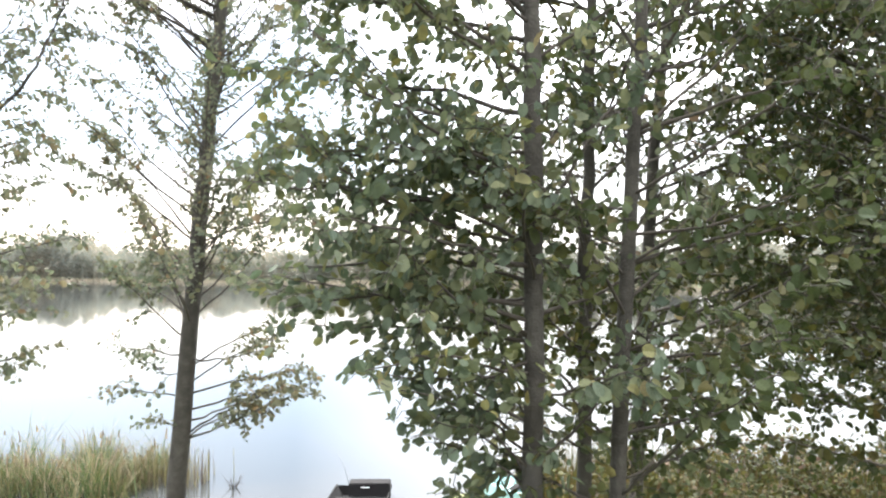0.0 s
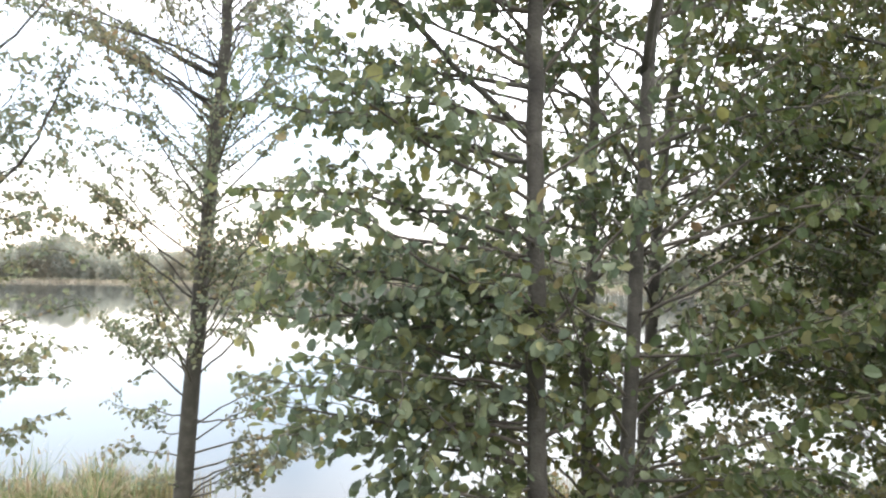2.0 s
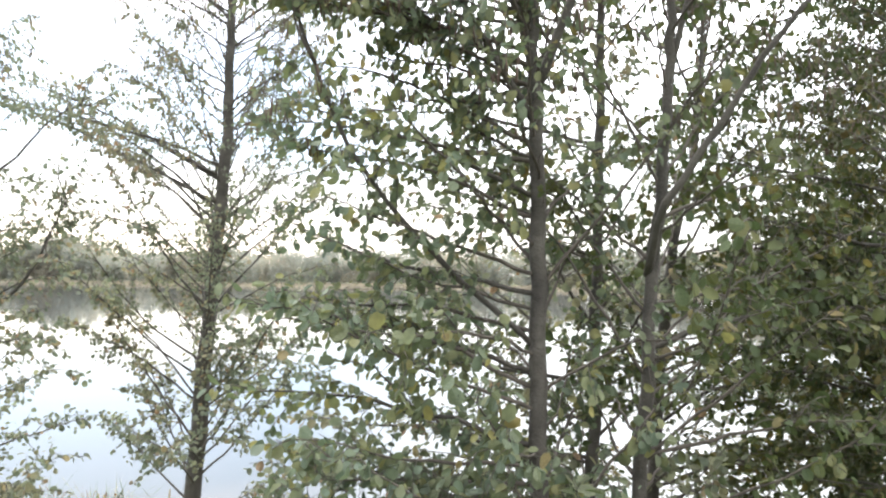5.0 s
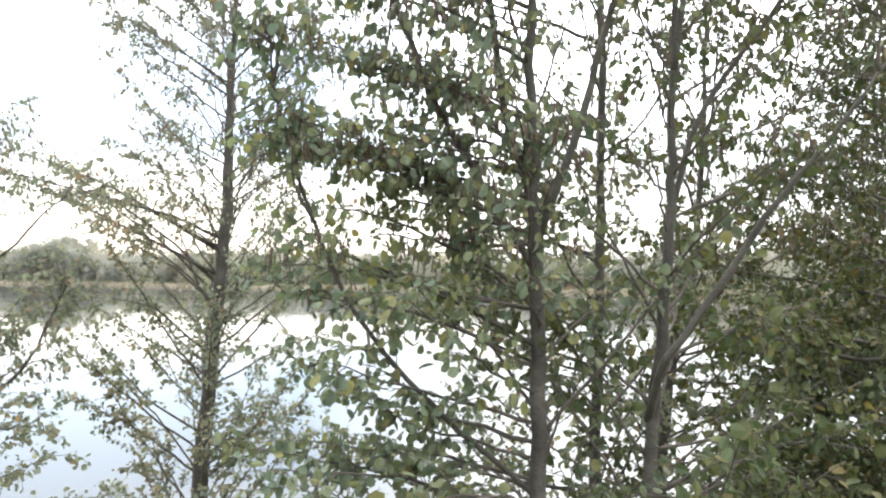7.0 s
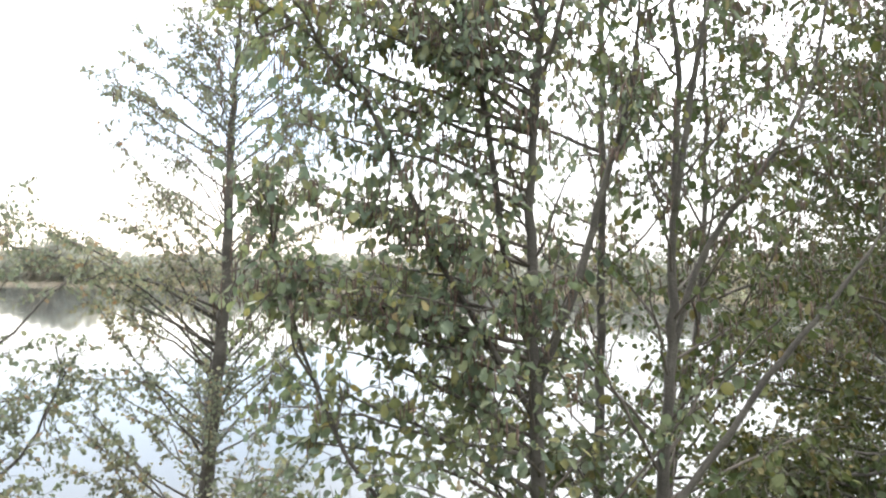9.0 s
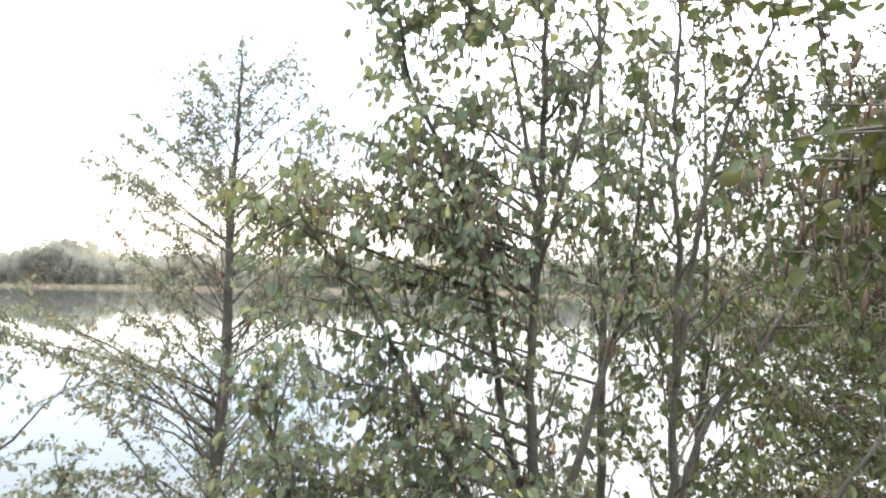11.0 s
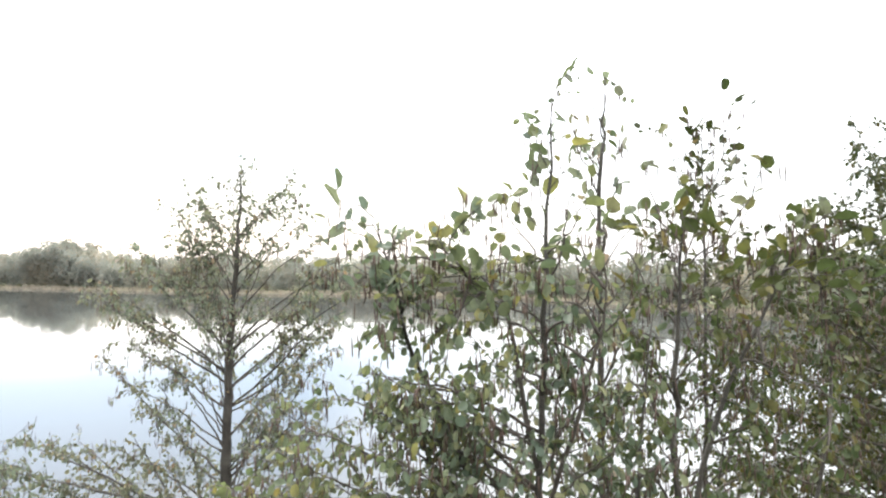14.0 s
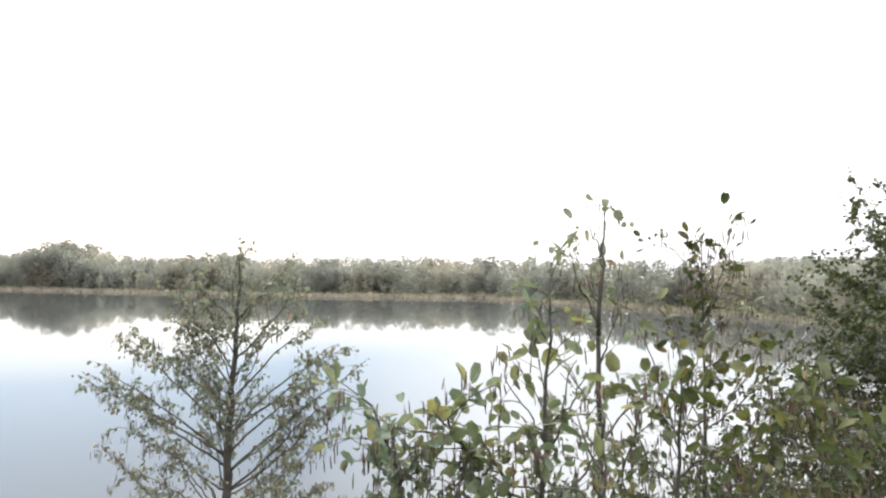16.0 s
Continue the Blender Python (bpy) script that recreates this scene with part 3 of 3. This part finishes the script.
tree_c = grow_tree(
    "alder_tree", "alder coloured dark for shade, with a long leaning limb", 23,
    [(0.84, 4.0, 0.85), (0.94, 4.0, 4.3), (1.09, 4.0, 7.0), (1.20, 4.0, 8.4), (1.23, 4.0, 9.2), (1.25, 4.0, 10.6), (1.27, 4.0, 11.7)], 0.047,
    [(5.1, 0.9, -0.2, 0.2), (5.6, 1.3, 0.1, 0.3), (6.3, 1.2, -0.3, 0.3), (4.9, 1.0, 0.2, 0.1), (6.9, 1.5, 0.2, 0.4), (7.6, 1.1, 0.4, 0.3)],
    stems=[([(1.08, 4.0, 7.3), (1.12, 3.7, 7.7), (1.49, 3.55, 8.3), (1.81, 3.5, 8.7), (2.08, 3.5, 9.05), (2.5, 3.5, 9.5)], 0.021, 0.75),
           ([(1.20, 4.0, 8.4), (1.37, 4.0, 8.95), (1.67, 4.0, 9.4), (1.95, 4.05, 9.85), (2.1, 4.1, 10.5), (2.05, 4.1, 11.1), (2.0, 4.1, 11.45)], 0.017, 0.25),
           ([(1.23, 4.0, 9.2), (1.36, 4.0, 10.0), (1.52, 4.0, 10.6), (1.78, 4.0, 11.1), (1.95, 4.0, 11.4)], 0.018, 0.25)],
    auto=70, span=(4.1, 11.5), reach=1.15, toward=(0.25, 0.2), leaf=0.054, mat=leaf_olive_shaded, gap=0.85, catkins_over=8.0, step=0.095, leaf_step=0.033, rise=(5, 35, 30), single=300)

tree_d = grow_tree(
    "alder_tree", "thin pale-barked alder behind the dark one", 31,
    [(1.35, 5.9, 0.75), (1.65, 5.9, 5.9), (1.84, 5.9, 7.7), (2.0, 5.9, 8.4), (2.07, 5.9, 10.0), (2.05, 5.9, 12.4)], 0.055,
    [(5.6, 1.5, 0.1, 0.4), (6.2, 1.6, -0.2, 0.4), (6.7, 1.4, 0.3, 0.4), (7.2, 1.5, -0.1, 0.3), (5.2, 1.3, -0.3, 0.5), (5.9, 1.2, 0.4, 0.6), (6.5, 1.0, -0.5, 0.3), (8.6, 1.0, 0.2, 0.4), (9.4, 0.9, -0.2, 0.5)],
    auto=58, span=(4.2, 12.1), reach=1.7, toward=(0.35, 0.1), leaf=0.05, mat=leaf_shaded, gap=0.9, catkins_over=8.8, step=0.095, leaf_step=0.033, rise=(5, 35, 30))

tree_r = grow_tree(
    "alder_tree", "broad dense alder with small leaves coloured dark for shade", 41,
    [(7.4, 11.2, 0.4), (7.3, 11.2, 5.0), (7.2, 11.2, 9.0), (7.2, 11.2, 12.7)], 0.14,
    [(9.0, -2.3, 0.1, 0.9), (9.6, -2.1, -0.4, 0.8), (10.2, -1.9, 0.3, 0.9), (10.8, -1.6, -0.2, 0.8), (11.4, -1.2, 0.2, 0.7), (8.4, -2.5, 0.4, 0.7),
     (7.8, -2.4, -0.5, 0.6), (8.6, -1.6, -0.8, 0.6), (8.9, -2.0, 0.3, 0.5), (8.1, -2.2, -0.9, 0.7), (9.2, -1.2, -1.0, 0.5), (9.5, -2.0, 0.2, 0.4), (8.8, -0.9, -1.4, 0.5), (9.8, -1.0, -0.9, 0.5), (9.9, -1.7, -0.2, 0.4), (11.8, -0.9, -0.3, 0.6), (10.5, -1.3, -1.0, 0.8), (9.3, -1.5, -1.2, 0.7)],
    auto=170, span=(3.6, 12.4), reach=3.2, toward=(-0.25, -0.1), leaf=0.068, mat=leaf_shaded, gap=1.8, twig=0.55, step=0.11, leaf_step=0.036, thin_top=0.25, big_top=1.0)

tree_e = grow_tree(
    "alder_tree", "leafy alder coloured dark for shade, overhanging the clearing", 53,
    [(3.9, 5.5, 0.7), (3.8, 5.5, 4.5), (3.7, 5.5, 8.0), (3.6, 5.5, 11.2)], 0.085,
    [(6.4, -1.7, 0.3, 0.2), (6.7, -1.4, -0.4, 0.2), (5.5, -1.9, -0.2, 0.5), (5.8, -1.2, -0.5, 0.4), (6.2, -1.9, 0.0, 0.5), (6.6, -1.9, -0.3, 0.5), (6.9, -1.8, 0.2, 0.5), (6.5, -1.0, -0.6, 0.4), (7.2, -1.2, -0.5, 0.3), (5.9, -0.8, -0.8, 0.4), (6.8, -0.8, -0.9, 0.4), (5.3, -1.0, -0.6, 0.3), (7.3, -1.6, 0.4, 0.2), (5.7, -1.5, 0.2, 0.2), (7.0, -1.6, -0.4, 0.2), (6.0, -1.6, 0.1, 0.3), (7.0, -1.5, -0.2, 0.3), (5.2, -1.5, -0.1, 0.2), (6.1, -1.4, -0.6, 0.3), (5.6, -1.7, -0.5, 0.3), (6.4, -0.4, -1.0, 0.2),
     (9.4, -1.8, 0.1, 0.5), (9.6, -1.2, -0.8, 0.5), (9.8, -1.7, -0.4, 0.6), (10.0, -1.5, 0.2, 0.7), (10.3, -1.3, -0.3, 0.7), (10.5, -1.0, 0.1, 0.7), (7.0, -1.9, -0.9, 0.6), (7.2, -2.1, -0.8, 0.4), (6.8, -2.2, -0.6, 0.5), (7.4, -2.0, -1.0, 0.2), (6.6, -2.0, -1.0, 0.6), (6.3, -2.1, -0.9, 0.5), (6.1, -1.8, -1.1, 0.4), (10.6, -1.6, -0.7, 0.5), (10.3, -1.8, -0.8, 0.5), (10.8, -1.3, -0.5, 0.5), (10.0, -1.9, -0.6, 0.6), (8.1, -1.6, -0.8, 0.3), (7.8, -1.9, -0.2, 0.4), (7.5, -1.7, -0.7, 0.3)],
    auto=84, span=(4.1, 10.9), reach=1.7, toward=(-0.3, 0.05), leaf=0.051, mat=leaf_shaded, gap=1.0, catkins_over=8.2, step=0.092, leaf_step=0.032, rise=(5, 35, 25), thin_top=0.25, single=200)

tree_k = grow_tree(
    "alder_tree", "alder at the clearing's edge with sparse twigs", 47,
    [(-4.6, 6.6, 0.6), (-4.5, 6.6, 4.5), (-4.4, 6.6, 7.5), (-4.25, 6.6, 9.9)], 0.07,
    [(6.0, 0.95, 0.1, 0.4), (6.4, 0.9, -0.1, 0.3), (6.7, 0.8, 0.2, 0.3), (7.2, 0.75, 0.0, 0.4), (7.6, 0.8, 0.2, 0.1), (5.2, 0.9, -0.2, 0.2)],
    stems=[([(-4.42, 6.6, 6.7), (-3.82, 6.6, 7.2), (-3.56, 6.6, 7.67), (-3.31, 6.6, 8.12)], 0.018, 0.6),
           ([(-4.37, 6.6, 7.9), (-3.8, 6.5, 8.35), (-3.4, 6.5, 8.75), (-3.0, 6.5, 8.85)], 0.013, 0.65)],
    auto=36, span=(4.4, 9.5), reach=1.0, toward=(0.2, 0), leaf=0.047, mat=leaf_dull, gap=1.4, catkins_over=9, step=0.085, leaf_step=0.025, big_top=1.0)

tree_n = grow_tree(
    "alder_tree", "alder whose leafy branch tips reach into the clearing", 61,
    [(2.75, 1.95, 1.0), (2.7, 1.95, 5.0), (2.55, 1.95, 9.0), (2.45, 1.95, 10.9)], 0.075,
    # listed tips reach the clearing; 28 computed limbs are added unseen, shading nearby crowns
    [(10.3, -1.65, 0.05, -0.15), (10.2, -1.6, 0.15, -0.1), (10.4, -1.55, -0.05, -0.2), (10.1, -1.65, 0.1, 0.0), (10.35, -1.45, 0.2, 0.0), (10.0, -1.4, -0.1, 0.1), (9.9, -1.45, 0.1, 0.0), (10.25, -1.5, 0.25, -0.2), (10.05, -1.5, 0.2, -0.05), (9.7, -1.05, 0.3, -0.1), (9.2, -0.95, 0.5, 0.0)] + [(4.6 + 0.21 * i, 0.9 + 0.8 * math.sin(i * 2.4), -0.9 + 0.7 * math.cos(i * 2.4), 0.35) for i in range(28)],
    leaf=0.05, mat=leaf_shaded, gap=1.5, twig=0.28, step=0.075, leaf_step=0.04, catkins_over=9.3, single=200, big_top=1.0)


# ---- far woods ----
def far_woods(seed):
    rng = np.random.default_rng(seed)
    cs, ss = [], []

    def tree_at(x, y, hgt, wid):
        k = int(115 + 17 * hgt)
        u = rng.uniform(0, 1, k)
        z = ground_height(x, y) + hgt * (0.06 + 0.94 * u ** 0.85)
        r = wid * np.sqrt(np.clip(np.sin(np.pi * np.clip(u * 0.84 + 0.14, 0, 1)), 0.01, 1)) * np.sqrt(rng.uniform(0.05, 1.0, k))
        a = rng.uniform(0, 6.283, k)
        cs.append(np.stack((x + r * np.cos(a), y + r * np.sin(a), z), 1))
        ss.append(rng.uniform(0.18, 0.43, k) * (0.55 + hgt / 20))
    for _ in range(1250):
        x = rng.uniform(-330, 125)
        d = abs(rng.normal(0, 1)) * 15 + 2
        y = shore_far(x) + d + rng.uniform(0, 4)
        hill = 6.4 * math.exp(-((x + 151) / 20) ** 2) + 2.2 * math.exp(-((x + 86) / 9) ** 2)
        hgt = rng.uniform(5.8, 9.0) + hill
        if d > 14:
            hgt += rng.uniform(1.5, 3.5)
        if d < 5:
            hgt *= rng.uniform(0.3, 0.7)
        tree_at(x, y, hgt, hgt * rng.uniform(0.2, 0.36))
    for i in range(130):
        x = -330 + 3.7 * i + rng.uniform(-2, 2)
        tree_at(x, shore_far(x) + rng.uniform(34, 48), rng.uniform(9.8, 11.4), rng.uniform(3.2, 4.4))
    for i in range(150):
        x = -330 + 3.1 * i
        tree_at(x, shore_far(x) + rng.uniform(16, 30), rng.uniform(7.8, 9.4), rng.uniform(2.6, 3.4))
    for _ in range(170):
        x = rng.uniform(70, 250)
        y = x / rng.uniform(0.40, 0.66)
        if y > shore_far(x) + 22:
            tree_at(x, y, rng.uniform(8.5, 12.0), rng.uniform(2.8, 4.2))
    c, size = np.concatenate(cs), np.concatenate(ss)
    k = len(c)
    a = rng.normal(0, 1, (k, 3)); a /= np.linalg.norm(a, axis=1)[:, None]
    b = np.cross(a, rng.normal(0, 1, (k, 3))); b /= np.linalg.norm(b, axis=1)[:, None]
    a, b = a * size[:, None], b * size[:, None] * 0.8
    v = np.stack((c - a * 0.9, c - b, c + a, c + b * 0.9), 1)
    me = bpy.data.meshes.new("far_woods")
    me.vertices.add(k * 4)
    me.vertices.foreach_set("co", v.reshape(-1))
    me.loops.add(k * 4)
    me.loops.foreach_set("vertex_index", np.arange(k * 4, dtype=np.int32))
    me.polygons.add(k)
    me.polygons.foreach_set("loop_start", np.arange(k, dtype=np.int32) * 4)
    me.update(calc_edges=True)
    me.materials.append(far_hazed_mat)
    return new("far_woods", me)


tagged(far_woods(8), "autumn woods along the far lake shore, colour paled for haze", "woods", kind="stuff")


def blades(name, seed, n, place, height, width, mat, label, category, lean=0.25, uneven=0.42, lift=0.0):
    """Grass or reed blades: narrow tapering bent strips."""
    rng = np.random.default_rng(seed)
    v, f = [], []
    for _ in range(n):
        x, y = place(rng)
        z = max(ground_height(x, y), -0.3)
        h = height * rng.uniform(0.45, 1.1) * (1 + uneven * noise.noise(Vector((x * 0.9, y * 0.9, 9.0))))
        z += lift * (1 + uneven * noise.noise(Vector((x * 0.9, y * 0.9, 9.0)))) * rng.uniform(0.85, 1.15)
        a = rng.uniform(0, 6.283)
        d = np.array((math.cos(a), math.sin(a), 0)); s = np.array((-d[1], d[0], 0))
        b = len(v)
        ln = rng.uniform(0, lean) * h
        for t, w in ((0, 1), (0.4, 0.9), (0.75, 0.6)):
            c = np.array((x, y, z)) + d * ln * t * t + np.array((0, 0, h * t))
            v += [c - s * width * w / 2, c + s * width * w / 2]
        v.append(np.array((x, y, z)) + d * ln + np.array((0, 0, h)))
        f += [(b, b + 1, b + 3, b + 2), (b + 2, b + 3, b + 5, b + 4), (b + 4, b + 5, b + 6)]
    return tagged(mesh_object(name, v, f, mat), label, category, kind="stuff")


def far_reed_place(rng):
    x = rng.uniform(-300, 110)
    return x, shore_far(x) + rng.normal(0.5, 1.8)


blades("reed_belt", 8, 16000, far_reed_place, 1.0, 0.35, straw_mat, "pale straw reeds fringing the far shore", "reeds", 0.2)
def reed_place(r):
    while True:
        x, y = -7.6 - abs(r.normal(0, 2.8)) + 0.2 * r.normal(0, 1), 19.2 + r.normal(0, 0.9)
        if noise.noise(Vector((x * 1.7, y * 1.7, 3.0))) > -0.25 or r.random() < 0.25:
            return x, y


blades("shore_reeds", 9, 5200, reed_place, 1.12, 0.024, reed_mat, "yellow-green reeds at the water's edge", "reeds", 1.2, 0.8)
blades("dry_reeds", 29, 900, reed_place, 1.2, 0.014, dry_mat, "dry straw-coloured reeds among green ones", "reeds", 0.9, 0.8)
blades("reed_plumes", 39, 260, reed_place, 0.26, 0.055, plume_mat, "brown feathery reed heads over the green reeds", "reeds", 0.9, 0.6, 0.85)
blades("reed_stalks", 19, 420, lambda r: (r.uniform(-8.2, -6.1), 19.2 + r.normal(0, 0.4)), 1.2, 0.018, stalk_mat, "brown reed stalks standing in shallow water", "reeds", 0.1)
blades("bank_grass", 10, 14000, lambda r: (r.uniform(2.0, 15), r.uniform(12, 18.5)), 1.5, 0.018, weed_mat, "tall dry grass on the bank", "grass")


# ---- weeds and shrubs on the bank ----
def bank_shrub(seed, x, y, hgt, wid, label):
    rng = np.random.default_rng(seed)
    sh = new("bank_shrub")
    sh.location = (x, y, ground_height(x, y))
    tagged(sh, label, "shrub", "shrubs on the bank")
    pos, tip = [], []
    for _ in range(16):
        a = rng.uniform(0, 6.283)
        e = np.array((math.cos(a) * wid * rng.uniform(0.2, 1), math.sin(a) * wid * rng.uniform(0.2, 1), hgt * rng.uniform(0.6, 1.05)))
        p = smooth_path([(0.1 * math.cos(a), 0.1 * math.sin(a), -0.05), e * (0.45, 0.45, 0.5), e], 9)
        so = Soup(); so.tube(p, np.linspace(0.009, 0.003, 9), 4)
        so.make("stem", twig_mat, sh)
        for u in rng.uniform(0.2, 1, 85):
            q = p[int(u * 8)]
            d = rng.normal(0, 1, 3) * (1, 1, 0.6)
            pos.append(q + unit(d) * rng.uniform(0.02, 0.22)); tip.append(d)
    k = len(pos)
    v = leaf_frames(np.array(pos), np.array(tip), rng.normal(0, 0.6, (k, 3)) + (0, 0, 0.6), rng.uniform(0.05, 0.11, k))
    blades_object("leaves", v, weed_mat, sh)["kind"] = "stuff"
    return sh


SHRUBS = [(2.6, 13.0, 1.9, 0.8), (3.7, 15.5, 2.2, 0.9), (4.8, 14.2, 2.1, 1.0), (5.9, 16.4, 2.2, 1.0), (6.6, 13.6, 2.3, 1.0), (7.8, 15.2, 2.4, 1.1),
          (8.9, 13.8, 2.7, 1.1), (9.8, 16.0, 2.3, 1.1), (3.1, 11.4, 1.3, 0.7), (4.6, 11.6, 1.6, 0.8), (6.0, 11.2, 1.8, 0.8), (2.0, 15.5, 1.7, 0.7),
          (3.3, 14.3, 2.0, 0.8), (4.2, 13.0, 1.8, 0.8), (5.4, 12.7, 1.9, 0.9), (5.3, 15.3, 2.0, 0.9), (7.3, 12.4, 2.0, 0.9), (7.0, 16.9, 1.9, 1.0), (8.3, 12.6, 2.2, 1.0), (9.4, 14.9, 2.3, 1.0)]
for k, (x, y, hh, ww) in enumerate(SHRUBS):
    bank_shrub(100 + k, x, y, hh, ww, "yellowing leafy weeds growing on the lake bank")


# ---- boats and snag at the water's edge ----
def paint(name, col, rough):
    c2 = tuple(min(1, v * 1.5 + 0.002) for v in col)
    return rough_material(name, [(0.35, col), (0.75, c2)], 3.0, 5, rough, 0.15, 60, (1, 1, 1), 0.004)


hull_black = paint("tarred_hull", (0.003, 0.003, 0.003), 1.0)
hull_teal = paint("turquoise_hull", (0.30, 0.46, 0.45), 0.4)
box_dark = paint("dark_box", (0.004, 0.0035, 0.004), 0.95)
pale_bar = paint("pale_bar", (0.6, 0.6, 0.6), 0.5)
rod_mat = paint("rod", (0.06, 0.06, 0.065), 0.35)


def boat_sections(length, width, depth, inset):
    rows = []
    for i in range(13):
        t = i / 12
        taper = 1.0 if t < 0.55 else 1 - 0.5 * ((t - 0.55) / 0.45) ** 2
        w = width / 2 * taper - inset
        wb = w * 0.78
        y = (t - 0.5) * (length - 2 * inset)
        rise = 0.10 * max(0, (t - 0.7) / 0.3) ** 2
        lo = rise + (0.2 if inset > 0.02 else 0.0)
        rows.append([(-w, y, depth + rise * 0.5), (-wb, y, lo), (wb, y, lo), (w, y, depth + rise * 0.5)])
    return rows


def flat_boat(place, turn, length, width, mat, label):
    boat = new("rowing_boat")
    boat.matrix_basis = pose(*place, 4, 0, turn)
    tagged(boat, label, "boat")
    bm = bmesh.new()
    shells = []
    for inset in (0.0, 0.035):
        shells.append([[bm.verts.new(v) for v in row] for row in boat_sections(length, width, 0.42, inset)])
    for sh in shells:
        for a, b in zip(sh, sh[1:]):
            for k in range(3):
                bm.faces.new((a[k], a[k + 1], b[k + 1], b[k]))
        bm.faces.new(sh[0]); bm.faces.new(sh[-1])
    for k in (0, 3):
        for i in range(12):
            bm.faces.new((shells[0][i][k], shells[0][i + 1][k], shells[1][i + 1][k], shells[1][i][k]))
    bmesh.ops.recalc_face_normals(bm, faces=bm.faces)
    part("hull", bm, mat, boat)
    for k in (0, 3):
        so = Soup()
        so.tube([Vector(r[k]) for r in boat_sections(length, width, 0.43, 0.012)], [0.022] * 13, 6)
        so.make("gunwale", mat, boat)
    for y in (-0.22, 0.18):
        bm = bmesh.new()
        bmesh.ops.create_cube(bm, size=1, matrix=Matrix.LocRotScale((0, y * length, 0.33), None, (width * 0.86, 0.22, 0.03)))
        bmesh.ops.bevel(bm, geom=bm.edges[:], offset=0.006, segments=1, affect='EDGES')
        part("seat", bm, box_dark, boat)
    return boat


flat_boat((-1.92, 16.4, -0.05), 180, 3.4, 1.36, hull_black, "black flat-bottomed rowing boat moored at the bank")
flat_boat((2.1, 17.6, -0.1), 60, 2.6, 1.1, hull_teal, "small turquoise rowing boat at the bank")

box = new("storage_box")
box.location = (-1.72, 17.5, 0.07)
tagged(box, "dark box standing on the black boat", "box")
bm = bmesh.new()
bmesh.ops.create_cube(bm, size=1, matrix=Matrix.LocRotScale((0, 0, 0.23), None, (0.96, 0.4, 0.46)))
bmesh.ops.bevel(bm, geom=bm.edges[:], offset=0.02, segments=2, affect='EDGES')
part("case", bm, box_dark, box)
bm = bmesh.new()
bmesh.ops.create_cube(bm, size=1, matrix=Matrix.LocRotScale((-0.1, -0.203, 0.37), None, (0.2, 0.01, 0.02)))
part("bar", bm, pale_bar, box, "pale bar")

rod = Soup()
rod.tube([(-2.1, 17.28, 0.12), (-2.28, 17.4, 0.8), (-2.48, 17.5, 1.2)], (0.008, 0.006, 0.003), 5)
tagged(rod.make("fishing_rod", rod_mat), "thin fishing rod leaning on the boat", "fishing rod")

snag = new("water_snag")
snag.location = (-5.3, 18.75, -0.25)
tagged(snag, "dead brush and stalk sticking out of the water", "snag")
rs = np.random.default_rng(77)
so = Soup(); so.tube([(0, 0, 0), (0.02, 0, 0.6), (0.0, 0.02, 1.25)], (0.014, 0.01, 0.004), 5)
so.make("stalk", stalk_mat, snag)
for _ in range(26):
    a = rs.uniform(0, 6.283)
    so = Soup()
    so.tube([(0, 0, 0.1), (0.14 * math.cos(a), 0.14 * math.sin(a), 0.35), (rs.uniform(0.15, 0.4) * math.cos(a), 0.3 * math.sin(a), rs.uniform(0.3, 0.6))], (0.008, 0.006, 0.003), 4)
    so.make("twig", twig_mat, snag)
